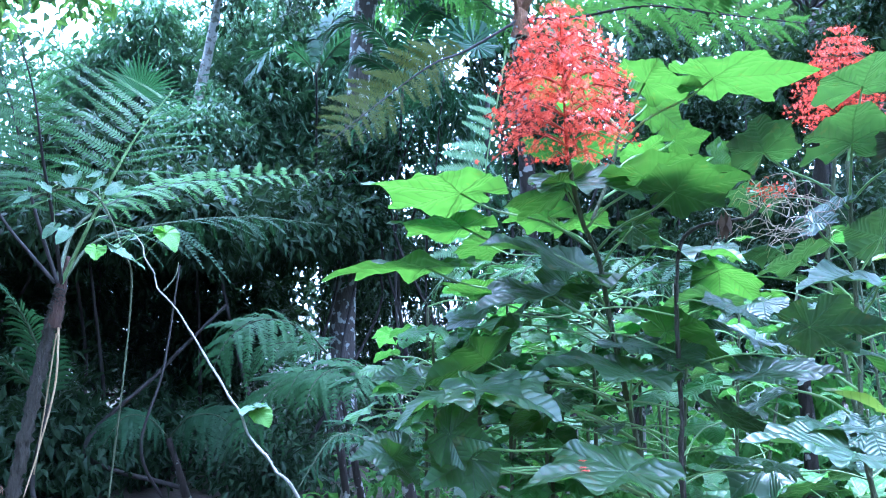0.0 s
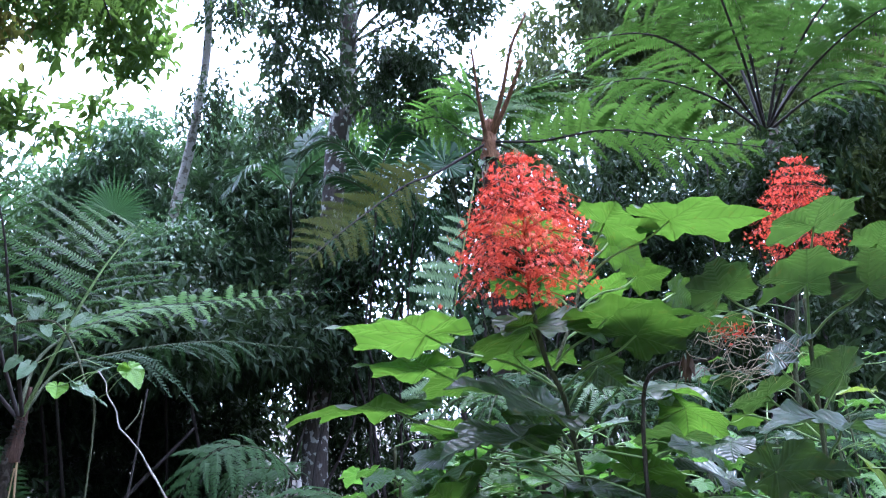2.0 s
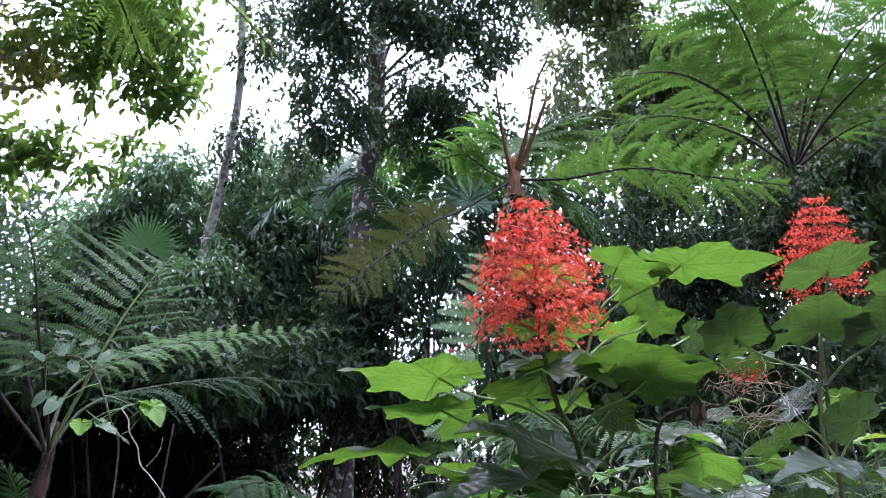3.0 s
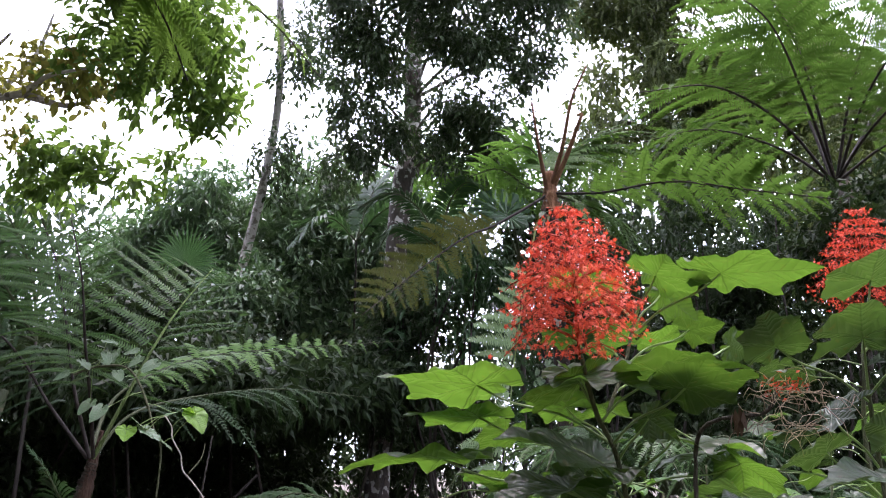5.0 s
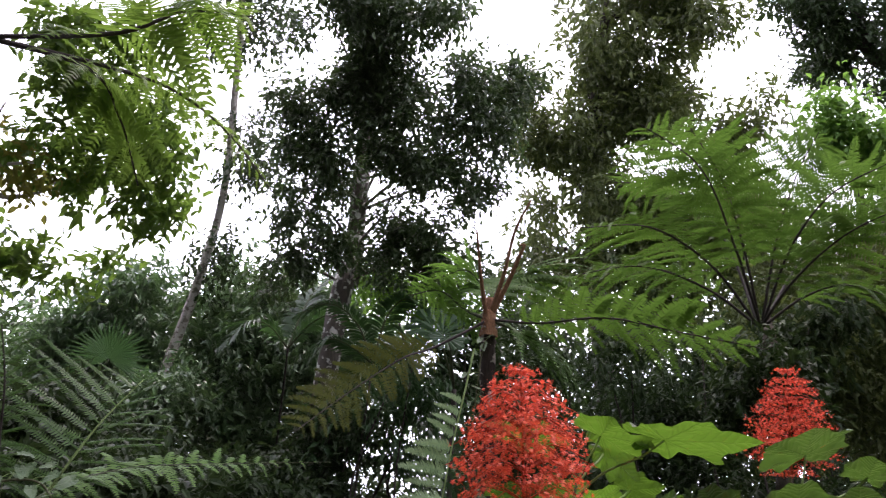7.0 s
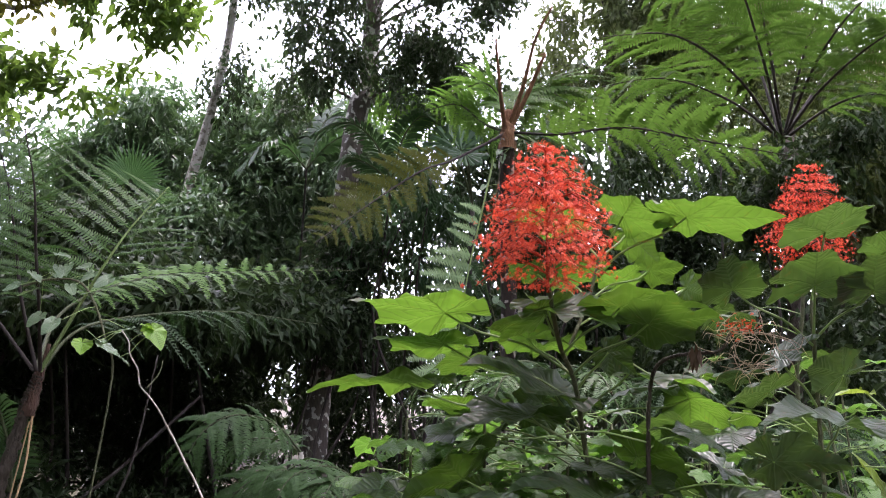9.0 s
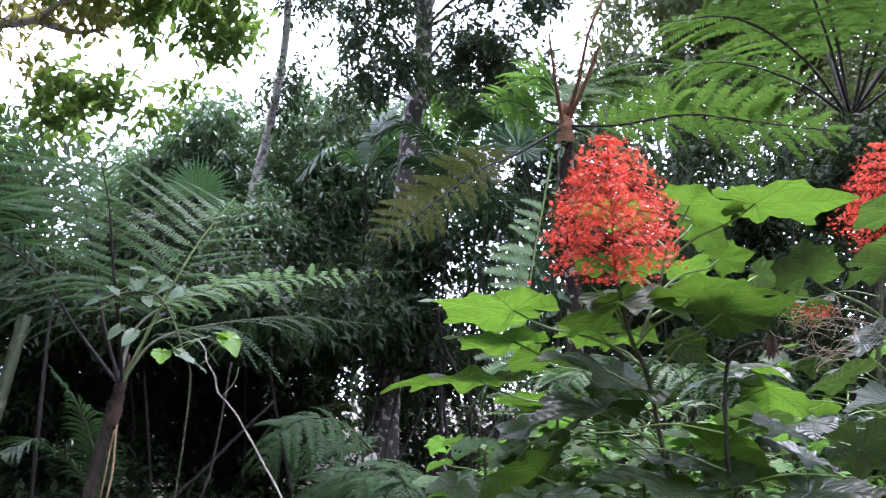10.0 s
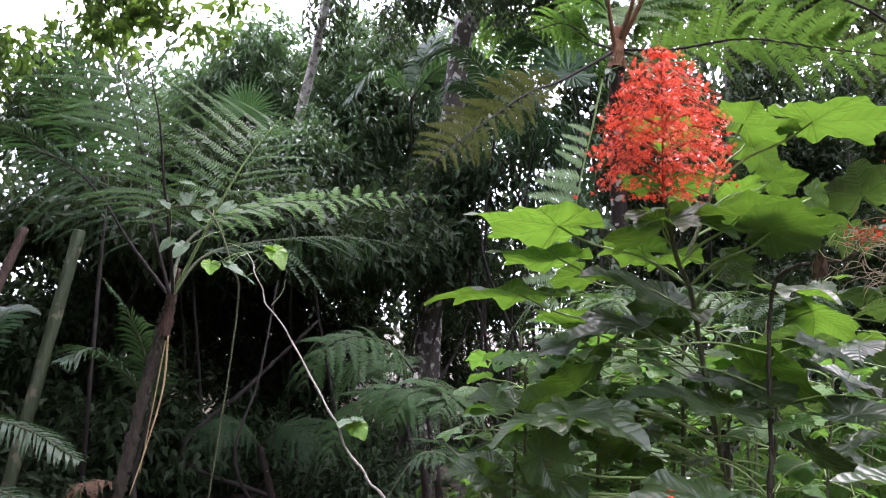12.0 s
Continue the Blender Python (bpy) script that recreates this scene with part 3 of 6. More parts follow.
def pagoda_main():
    rng = np.random.default_rng(11)
    stem = [(0.287, 1.878, 1.841), (0.328, 1.942, 1.704), (0.378, 2.001, 1.614), (0.425, 2.076, 1.434), (0.482, 2.067, 1.157), (0.62, 2.15, 0.6), (0.66, 2.15, 0.0)]
    plant = thing("pagoda_plant", stem[-1], "tall flowering shrub with lobed green leaves and scarlet flower cone", "shrub", "pagoda plants")
    part("stem", Shape().tube(stem[::-1], 0.0078, 0.0055, 9, 40), M_STEM, plant)
    flower_head(plant, (0.286, 1.881, 1.825), (0.259, 1.794, 2.163), 0.36, 11, 22, rng, 1.55)
    c = smooth_line(stem, 60)
    side = [(0.361, 1.986, 1.709), (0.418, 2.044, 1.833), (0.450, 2.085, 1.939), (0.472, 2.104, 2.001)]
    part("side_branch", Shape().tube(side, 0.005, 0.0035, 8, 24), M_STEM, plant)
    d = smooth_line(side, 30)

    def on(z, high=False):
        """The place at that height on the stem, or on the side branch that holds the upper leaves."""
        line = d if high else c
        return line[np.argmin(np.abs(line[:, 2] - z))]

    # attach, tip, facing, spread, droop, cup, holes
    for attach, tip, facing, spread, droop, cup, holes in (
        ((0.043, 2.016, 1.777), (-0.206, 1.915, 1.779), (-0.09, 0.25, 0.96), 0.84, 0.08, -0.1, 0),
        ((0.047, 2.091, 1.702), (-0.142, 1.991, 1.698), (-0.12, 0.19, 0.97), 0.84, 0.08, -0.1, 0),
        ((-0.046, 2.098, 1.599), (-0.309, 1.980, 1.572), (-0.13, 0.05, 0.99), 0.84, 0.15, -0.1, 0),
        ((0.291, 1.955, 1.780), (0.137, 1.860, 1.710), (-0.53, 0.25, 0.81), 0.84, 0.15, 0, 0),
        ((0.288, 1.904, 1.790), (0.451, 1.788, 1.735), (0.01, -0.42, 0.91), 0.84, 0.25, 0.05, 3),
        ((0.511, 2.061, 2.066), (0.630, 1.926, 2.020), (0.48, 0.13, 0.87), 0.83, 0.05, -0.1, 0),
        ((0.639, 1.922, 2.039), (0.848, 1.802, 2.013), (0.20, 0.14, 0.97), 0.84, 0.05, -0.1, 0),
        ((0.456, 1.858, 1.793), (0.662, 1.753, 1.793), (0.07, 0.14, 0.99), 0.84, 0.1, 0, 0),
        ((0.498, 1.763, 1.747), (0.638, 1.667, 1.761), (0.25, 0.48, 0.84), 0.83, 0.1, -0.1, 0),
        ((0.547, 2.166, 2.043), (0.622, 2.111, 1.950), (0.73, 0.65, 0.21), 0.84, 0.1, 0, 0),
        ((0.626, 2.213, 1.948), (0.709, 2.140, 1.951), (0.53, 0.62, 0.58), 0.84, 0.1, 0, 0),
        ((0.546, 2.271, 1.914), (0.589, 2.162, 1.954), (0.04, 0.36, 0.93), 0.84, 0.1, 0, 1),
        ((0.734, 2.219, 1.904), (0.770, 2.154, 1.869), (-0.87, -0.49, 0.00), 1.18, 0.1, 0, 0),
        ((0.372, 2.197, 2.058), (0.203, 2.092, 2.091), (0.07, 0.19, 0.98), 0.84, 0.1, 0, 1),
        ((0.304, 2.193, 1.918), (0.195, 2.121, 1.930), (-0.08, 0.29, 0.95), 0.83, 0.1, 0, 0),
        ((0.384, 2.232, 1.921), (0.509, 2.142, 1.956), (0.06, 0.44, 0.90), 0.83, 0.1, 0, 1),
        ((0.276, 2.156, 1.733), (0.149, 2.052, 1.756), (-0.17, 0.41, 0.90), 0.83, 0.15, 0, 0),
        ((0.323, 2.018, 1.595), (0.068, 1.915, 1.640), (0.28, -0.28, 0.92), 0.84, 0.2, 0.1, 1),
        ((0.268, 2.023, 1.529), (0.055, 1.926, 1.483), (-0.09, -0.25, 0.96), 0.83, 0.25, 0.1, 0),
        ((0.106, 2.054, 1.365), (-0.052, 1.918, 1.310), (-0.62, 0.47, 0.63), 0.84, 0.2, 0, 1),
        ((-0.055, 2.097, 1.323), (-0.186, 2.017, 1.324), (0.23, -0.36, 0.91), 0.84, 0.2, 0, 1),
        ((0.066, 1.797, 1.322), (-0.104, 1.641, 1.252), (-0.28, -0.13, 0.95), 0.84, 0.35, -0.15, 2),
        ((0.080, 1.797, 1.322), (0.243, 1.680, 1.268), (0.09, -0.31, 0.95), 0.84, 0.4, 0.1, 0),
        ((0.013, 1.743, 1.236), (0.109, 1.683, 1.225), (-0.49, -0.84, 0.26), 0.98, 0.2, 0.1, 0),
        ((-0.096, 1.806, 1.188), (-0.200, 1.747, 1.178), (0.23, -0.55, 0.80), 0.83, 0.15, 0.1, 1),
        ((-0.113, 1.787, 1.177), (-0.040, 1.730, 1.130), (0.70, 0.64, 0.32), 0.85, 0.15, 0.1, 0),
        ((0.063, 1.827, 1.170), (-0.045, 1.710, 1.128), (0.43, -0.63, 0.65), 0.88, 0.2, -0.1, 1),
        ((0.443, 1.956, 1.343), (0.188, 1.875, 1.347), (0.07, -0.16, 0.99), 0.84, 0.25, 0.05, 1),
        ((0.318, 2.151, 1.563), (0.250, 2.085, 1.497), (0.37, -0.82, 0.43), 1.16, 0.2, 0, 0),
        ((0.117, 2.253, 1.536), (-0.033, 2.181, 1.557), (0.02, 0.25, 0.97), 0.84, 0.2, 0, 0),
        ((0.460, 1.991, 1.695), (0.519, 1.935, 1.637), (-0.51, -0.82, 0.27), 0.84, 0.2, 0, 0),
        ((0.540, 2.095, 1.651), (0.742, 1.978, 1.596), (0.17, -0.17, 0.97), 0.84, 0.2, 0, 0),
        ((0.552, 2.059, 1.437), (0.704, 1.935, 1.347), (0.65, 0.29, 0.70), 0.83, 0.2, 0, 0),
        ((0.547, 1.993, 1.385), (0.629, 1.915, 1.346), (-0.08, -0.52, 0.85), 0.84, 0.3, 0.1, 0),
        ((0.443, 2.062, 1.407), (0.535, 1.964, 1.371), (-0.00, -0.34, 0.94), 0.84, 0.3, 0.1, 0),
        ((0.370, 1.687, 1.170), (0.136, 1.628, 1.152), (-0.02, -0.21, 0.98), 0.84, 0.2, 0.05, 0),
    ):
        leaf = add_leaf(plant, on(np.clip(attach[2] - 0.1 - 0.12 * abs(attach[0] - 0.4), 0.5, 1.7 if attach[2] < 1.86 else 3), attach[2] >= 1.86), attach, tip, facing, rng, M_PAGODA, LOBES, spread, droop, cup, holes)
        LOW_LEAF.append(leaf)
    random_leaves(plant, stem[2:6], 9, rng, (0.08, 0.17), (0.2, 0.45), 0.1, 0.9, M_PAGODA, LOBES, 1.6)
    return plant


def pagoda_right():
    rng = np.random.default_rng(23)
    stem = [(0.985, 1.992, 1.854), (0.998, 2.009, 1.670), (1.030, 2.054, 1.393), (1.025, 2.017, 1.085), (1.22, 2.05, 0.5), (1.24, 2.05, 0.0)]
    plant = thing("pagoda_plant", stem[-1], "leafy shrub with lobed leaves, shade put into their colour, some eaten by insects", "shrub", "pagoda plants")
    part("stem", Shape().tube(stem[::-1], 0.0075, 0.0055, 9, 40), M_STEM, plant)
    c = smooth_line(stem, 60)

    def on(z):
        return c[np.argmin(np.abs(c[:, 2] - z))]

    for attach, tip, facing, spread, droop, cup, holes in (
        ((1.011, 1.959, 2.029), (0.977, 1.808, 2.078), (-0.21, 0.35, 0.91), 1.24, 0.05, 0, 0),
        ((1.169, 1.965, 1.984), (1.127, 1.838, 2.014), (0.23, 0.15, 0.96), 0.79, 0.05, 0, 0),
        ((0.753, 1.922, 1.861), (0.673, 1.761, 1.913), (-0.14, 0.37, 0.92), 0.72, 0.3, -0.2, 0),
        ((0.935, 1.867, 1.872), (0.862, 1.686, 1.918), (-0.03, 0.26, 0.96), 0.96, 0.3, -0.2, 0),
        ((1.079, 1.865, 1.867), (1.009, 1.705, 1.918), (-0.03, 0.32, 0.95), 0.90, 0.3, -0.2, 0),
        ((0.875, 1.941, 1.697), (0.953, 1.867, 1.748), (-0.69, -0.27, 0.67), 0.84, 0.2, 0, 0),
        ((1.061, 1.993, 1.668), (0.934, 1.912, 1.681), (-0.42, 0.74, 0.53), 0.84, 0.2, 0, 0),
        ((0.762, 1.727, 1.459), (0.904, 1.646, 1.464), (0.36, 0.67, 0.65), 0.83, 0.1, 0, 3),
        ((0.949, 1.801, 1.547), (0.727, 1.722, 1.537), (0.03, -0.22, 0.98), 0.84, 0.25, 0.1, 2),
        ((0.733, 1.935, 1.347), (0.901, 1.816, 1.337), (-0.11, -0.24, 0.97), 0.84, 0.2, 0.1, 2),
        ((0.722, 1.471, 1.244), (0.504, 1.421, 1.255), (0.09, -0.19, 0.98), 0.84, 0.25, 0.1, 1),
        ((0.776, 1.519, 1.278), (0.763, 1.443, 1.217), (-0.21, -0.59, 0.78), 0.84, 0.3, 0.1, 2),
        ((0.784, 1.621, 1.258), (0.642, 1.520, 1.263), (0.07, -0.05, 1.00), 0.84, 0.3, 0, 0),
        ((0.791, 2.111, 1.419), (0.624, 2.009, 1.443), (0.27, -0.23, 0.94), 0.83, 0.2, 0, 0),
        ((0.799, 2.122, 1.261), (0.856, 2.020, 1.286), (-0.48, -0.06, 0.87), 0.83, 0.2, 0, 0),
        ((0.678, 2.023, 1.245), (0.794, 1.927, 1.180), (0.61, 0.22, 0.76), 0.84, 0.2, 0, 0),
        ((0.913, 2.097, 1.619), (0.774, 1.998, 1.593), (-0.40, 0.34, 0.85), 0.84, 0.2, 0, 0),
    ):
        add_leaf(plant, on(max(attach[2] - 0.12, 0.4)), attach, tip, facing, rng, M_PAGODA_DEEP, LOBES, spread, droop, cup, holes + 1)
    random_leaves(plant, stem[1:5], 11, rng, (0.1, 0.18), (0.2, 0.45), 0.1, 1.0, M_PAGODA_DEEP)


def pagoda_far():
    rng = np.random.default_rng(31)
    stem = [(1.578, 3.276, 2.186), (1.577, 3.312, 1.986), (1.570, 3.350, 1.553), (1.7, 3.25, 0.6), (1.7, 3.25, 0.0)]
    plant = thing("pagoda_plant", stem[-1], "flowering shrub with a smaller scarlet flower cone and broad leaves", "shrub", "pagoda plants")
    part("stem", Shape().tube(stem[::-1], 0.013, 0.007, 9, 30), M_STEM, plant)
    flower_head(plant, (1.583, 3.278, 2.163), (1.564, 3.171, 2.590), 0.37, 11, 24, rng, 1.3)
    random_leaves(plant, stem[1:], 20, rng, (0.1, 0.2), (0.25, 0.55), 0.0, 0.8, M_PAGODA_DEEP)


def pagoda_spent():
    """A stem whose flowers have dropped, with a dry stalk and a few last petals."""
    rng = np.random.default_rng(37)
    stem = [(0.721, 1.849, 1.745), (0.694, 1.865, 1.702), (0.601, 1.919, 1.688), (0.565, 1.966, 1.639), (0.556, 1.973, 1.478), (0.559, 1.955, 1.241), (0.559, 1.954, 1.059), (0.62, 1.98, 0.0)]
    plant = thing("pagoda_plant", stem[-1], "dark-stemmed shrub with a dried, spent flower head", "shrub", "pagoda plants")
    part("stem", Shape().tube(stem[::-1], 0.0062, 0.004, 9, 80, 0.2, rng), M_DARK_STEM, plant)
    s = Shape()
    top = np.array((0.746, 1.827, 1.723))
    for i in range(64):
        at = top + np.array([rng.uniform(-0.07, 0.08), rng.uniform(-0.07, 0.07), rng.uniform(-0.06, 0.05)])
        d = unit(rng.normal(0, 1, 3) * np.array([1, 1, 0.7])) * rng.uniform(0.03, 0.09)
        s.tube([at, at + d * 0.5 + rng.normal(0, 0.008, 3), at + d, at + d * 1.2 + np.array([0, 0, -0.02])], 0.0012, 0.0006, 4, 7)
    part("spent_flower_stalk", s, M_SPENT, plant, "dry brown branching flower stalks")
    f = Shape()
    c = np.array((0.752, 1.889, 1.764)) + rng.normal(0, 1, (70, 3)) * np.array([0.024, 0.024, 0.014])
    al = unit(rng.normal(size=(70, 3)))
    sd = unit(np.cross(al, rng.normal(size=(70, 3))))
    f.blades(c, al, sd, 0.015, 0.008, np.cross(sd, al))
    tagged(part("petals", f, M_FLOWER, plant, "last red petals"), kind="stuff")
    dead = Shape()
    base = np.array((0.628, 1.835, 1.705)) + rng.normal(0, 0.006, (9, 3))
    al = unit(np.array([0, 0, -1.0]) + rng.normal(0, 0.1, (9, 3)))
    sd = unit(np.cross(al, rng.normal(size=(9, 3))))
    dead.blades(base, al, sd, 0.05, 0.016, np.cross(sd, al), 0.1)
    part("dead_leaf", dead, M_DRY_LEAF, plant, "withered brown hanging leaf")
    random_leaves(plant, stem[3:7], 14, rng, (0.07, 0.16), (0.12, 0.4), 0.0, 1.0, M_PAGODA)


pagoda_main()
pagoda_right()
pagoda_far()
pagoda_spent()


def thin_shrub(stem, count, seed, material, reach, label, outline=LOBES, out=(0.1, 0.35), group="undergrowth shrubs", down=0.85):
    rng = np.random.default_rng(seed)
    plant = thing("shrub", stem[-1], label, "shrub", group)
    part("stem", Shape().tube(stem[::-1], 0.009, 0.004, 7, 24), M_STEM, plant)
    random_leaves(plant, stem, count, rng, reach, out, 0.0, down, material, outline)
    return plant


for i, (x, y, tall, n) in enumerate(((0.35, 2.75, 1.3, 9), (0.75, 2.7, 1.4, 9), (1.15, 2.9, 1.55, 12), (0.15, 3.0, 1.25, 9), (1.6, 3.1, 1.7, 16), (0.95, 3.5, 1.6, 12), (0.5, 3.6, 1.5, 12), (1.9, 3.6, 1.8, 18), (1.3, 2.45, 1.2, 8), (1.35, 3.9, 1.8, 16), (2.3, 3.9, 2.0, 20))):
    r = random.Random(i)
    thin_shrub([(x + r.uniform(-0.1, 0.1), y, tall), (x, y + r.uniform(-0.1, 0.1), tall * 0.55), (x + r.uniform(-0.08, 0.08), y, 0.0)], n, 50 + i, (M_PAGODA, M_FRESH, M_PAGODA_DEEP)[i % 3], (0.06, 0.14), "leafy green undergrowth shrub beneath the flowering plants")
for i, (top, n) in enumerate((((-0.043, 2.350, 1.500), 26), ((0.101, 2.300, 1.420), 26), ((0.303, 2.379, 1.420), 26), ((0.476, 2.561, 1.406), 24), ((0.254, 2.887, 1.381), 24), ((0.720, 2.450, 1.450), 24), ((0.930, 2.600, 1.500), 24))):
    thin_shrub([top, (top[0], top[1] + 0.05, top[2] * 0.55), (top[0] + 0.05, top[1], 0.0)], n, 150 + i, M_FRESH, (0.05, 0.1), "young shrub with fresh light-green leaves", HEART if i % 2 else LOBES, (0.05, 0.22), down=0.45)

for i, top in enumerate(((0.062, 2.377, 1.504), (0.177, 2.287, 1.517), (0.304, 2.404, 1.490), (0.417, 2.312, 1.520), (0.583, 2.481, 1.511), (-0.027, 2.226, 1.406), (0.240, 2.72, 1.50), (0.470, 2.75, 1.48), (0.110, 2.62, 1.42))):
    thin_shrub([top, (top[0] + 0.02, top[1] + 0.05, top[2] * 0.55), (top[0] + 0.05, top[1] + 0.1, 0.0)], 22, 170 + i, M_FRESH, (0.05, 0.095), "young shrub with fresh light-green leaves", HEART, (0.04, 0.2), down=0.25)

LANCE = ((0, 1.0), (0.08, 0.84), (0.18, 0.6), (0.35, 0.4), (0.7, 0.25), (1.2, 0.17), (2.0, 0.1), (3.1416, 0.05))
M_STRIPED = leaf_material("striped_leaf", (0.06, 0.16, 0.04), (0.1, 0.22, 0.06), (0.2, 0.45, 0.06), 0.4, 0.35, 20, False, (0.42, 0.52, 0.22))
M_PLEATED = leaf_material("pleated_yellow_green_leaf", (0.13, 0.22, 0.03), (0.2, 0.3, 0.05), (0.35, 0.5, 0.05), 0.42, 0.45, 20, False, (0.09, 0.16, 0.03))


def rosette(name, base, count, seed, material, label, tall, reach):
    """Lance-shaped leaves on stalks from one root."""
    rng = np.random.default_rng(seed)
    p = thing(name, base, label, "plant", "ground plants")
    part("stem", Shape().tube([base, (base[0], base[1], tall * 0.5), (base[0] + 0.02, base[1], tall)], 0.009, 0.005, 7, 10), M_STEM, p)
    for i in range(count):
        a = i * 2.4 + rng.uniform(-0.3, 0.3)
        d = np.array([math.cos(a), math.sin(a), 0])
        at = np.array([base[0], base[1], tall * rng.uniform(0.55, 1.0)])
        attach = at + d * rng.uniform(0.06, 0.12) + np.array([0, 0, 0.08])
        tip = attach + unit(d + np.array([0, 0, rng.uniform(-0.5, 0.6)])) * reach * rng.uniform(0.8, 1.2)
        add_leaf(p, at, attach, tip, np.array([0, 0, 1.0]) + d * 0.3, rng, material, LANCE, 1.5, rng.uniform(0.2, 0.5), 0.3, 0, 0.003)


for i, (x, y, tall) in enumerate(((0.75, 2.35, 0.95), (0.95, 2.5, 1.0), (0.55, 2.45, 0.9), (1.15, 2.4, 0.95), (0.35, 2.55, 0.9), (1.35, 2.7, 1.0))):
    rosette("striped_plant", (x, y, 0.0), 9, 220 + i, M_STRIPED, "low plant with pale-striped green leaves", tall, 0.26)


def pleated_plant():
    rng = np.random.default_rng(231)
    base = (1.75, 2.2, 0.0)
    p = thing("pleated_plant", base, "ground plant with broad pleated yellow-green leaves", "plant", "ground plants")
    part("stem", Shape().tube([base, (1.72, 2.2, 0.6), (1.7, 2.2, 1.2)], 0.012, 0.006, 7, 10), M_STEM, p)
    for attach, tip in (((1.045, 1.919, 1.243), (0.849, 1.911, 1.304)), ((1.218, 2.179, 1.631), (1.079, 2.141, 1.607)), ((1.522, 1.908, 1.803), (1.305, 1.931, 1.805)), ((1.154, 1.985, 1.370), (1.075, 2.033, 1.477))):
        add_leaf(p, (1.72, 2.2, max(attach[2] - 0.35, 0.3)), attach, tip, (0, -0.1, 1), rng, M_PLEATED, LANCE, 1.7, 0.15, 0.2, 0, 0.004)


pleated_plant()


def fallen_flowers(leaf, seed):
    """Single dropped flowers that lie on a leaf."""
    rng = np.random.default_rng(seed)
    spots = [leaf.data.vertices[i].co.copy() for i in (1 + 4 * 72 + 30, 1 + 5 * 72 + 40, 1 + 3 * 72 + 34)]
    for c in spots:
        f = Shape()
        for k in range(5):
            a = k * 1.257 + rng.uniform(-0.2, 0.2)
            al = np.array([[math.cos(a), math.sin(a), 0.25]])
            f.blades([np.array(c) + np.array([0, 0, 0.004])], unit(al), [[-math.sin(a), math.cos(a), 0]], 0.011, 0.006, [[0, 0, 1.0]], 0.2)
        fl = new("fallen_flower", f.mesh("fallen_flower", M_FLOWER))
        tagged(fl, "single dropped scarlet flower lying on a leaf", "flower", "fallen flowers")


fallen_flowers(LOW_LEAF[-1], 5)

# ---- lime-leaved bare stick ----
def bleached_stick():
    rng = np.random.default_rng(5)
    line = [(-1.076, 2.896, 1.754), (-0.998, 2.826, 1.622), (-0.925, 2.801, 1.525), (-0.788, 2.735, 1.358), (-0.653, 2.652, 1.184), (-0.541, 2.555, 1.050), (-0.426, 2.451, 0.939), (-0.3, 2.35, 0.6), (-0.2, 2.3, 0.0)]
    plant = thing("sapling", line[-1], "thin bleached leaning stem with a few lime-green leaves", "sapling")
    line = [np.array(p) + rng.normal(0, 0.006, 3) for p in smooth_line(line, 26)]
    part("stem", Shape().tube(line[::-1], 0.0056, 0.002, 9, 90, 0.18, rng), M_STICK, plant)
    part("side_shoot", Shape().tube([(-0.943, 2.795, 1.554), (-0.915, 2.824, 1.603), (-0.914, 2.853, 1.653)], 0.0025, 0.0012, 6, 10), M_STEM, plant)
    for attach, tip, facing, green, spread in (
        ((-0.957, 2.832, 1.755), (-0.912, 2.820, 1.684), (0.6, -0.6, 0.5), M_LIME, 1.15),
        ((-0.964, 2.829, 1.760), (-0.991, 2.797, 1.771), (0.0, -0.3, 0.9), M_LIME, 0.9),
        ((-0.581, 2.637, 1.171), (-0.541, 2.618, 1.121), (0.4, -0.7, 0.4), M_LIME, 1.2),
        ((-0.592, 2.636, 1.182), (-0.615, 2.556, 1.164), (-0.2, -0.1, 0.95), M_PALE_LEAF, 1.1),
        ((-0.587, 2.638, 1.189), (-0.548, 2.645, 1.181), (0.0, -0.2, 0.9), M_PALE_LEAF, 0.9),
        ((-1.153, 2.870, 1.711), (-1.197, 2.849, 1.744), (0.0, -0.1, 0.95), M_PALE_LEAF, 0.75),
        ((-1.141, 2.875, 1.699), (-1.063, 2.855, 1.643), (0.0, -0.1, 0.95), M_PALE_LEAF, 0.75),
        ((-1.067, 2.853, 1.658), (-1.032, 2.867, 1.624), (0.1, -0.1, 0.95), M_PALE_LEAF, 0.7),
        ((-1.200, 2.851, 1.701), (-1.184, 2.806, 1.656), (0.3, -0.8, 0.4), M_LIME, 1.2),
    ):
        add_leaf(plant, lerp(attach, min(line, key=lambda q: np.linalg.norm(q - np.array(attach))), 1.0), attach, tip, facing, rng, green, HEART, spread, 0.15, 0.1, 0, 0.0016)
    return plant


bleached_stick()


# ---- tree ferns ----
def add_frond(fern, line, reach, pairs, rng, material, stalk=None, thick=0.016, **more):
    fr = part("frond", frond(line, reach, pairs, rng, **more), material, fern, smooth=False)
    part("frond_stalk", Shape().tube(line, thick, thick * 0.25, 7, 30), stalk or M_RACHIS, fr)
    return fr


def arch(base, way, length, rise, fall):
    """A frond's rib: out from the crown, rising and then falling."""
    base, d = np.array(base, float), unit([way[0], way[1], 0])
    return [base, base + d * length * 0.3 + np.array([0, 0, rise * 0.75]), base + d * length * 0.65 + np.array([0, 0, rise]), base + d * length + np.array([0, 0, rise - fall])]


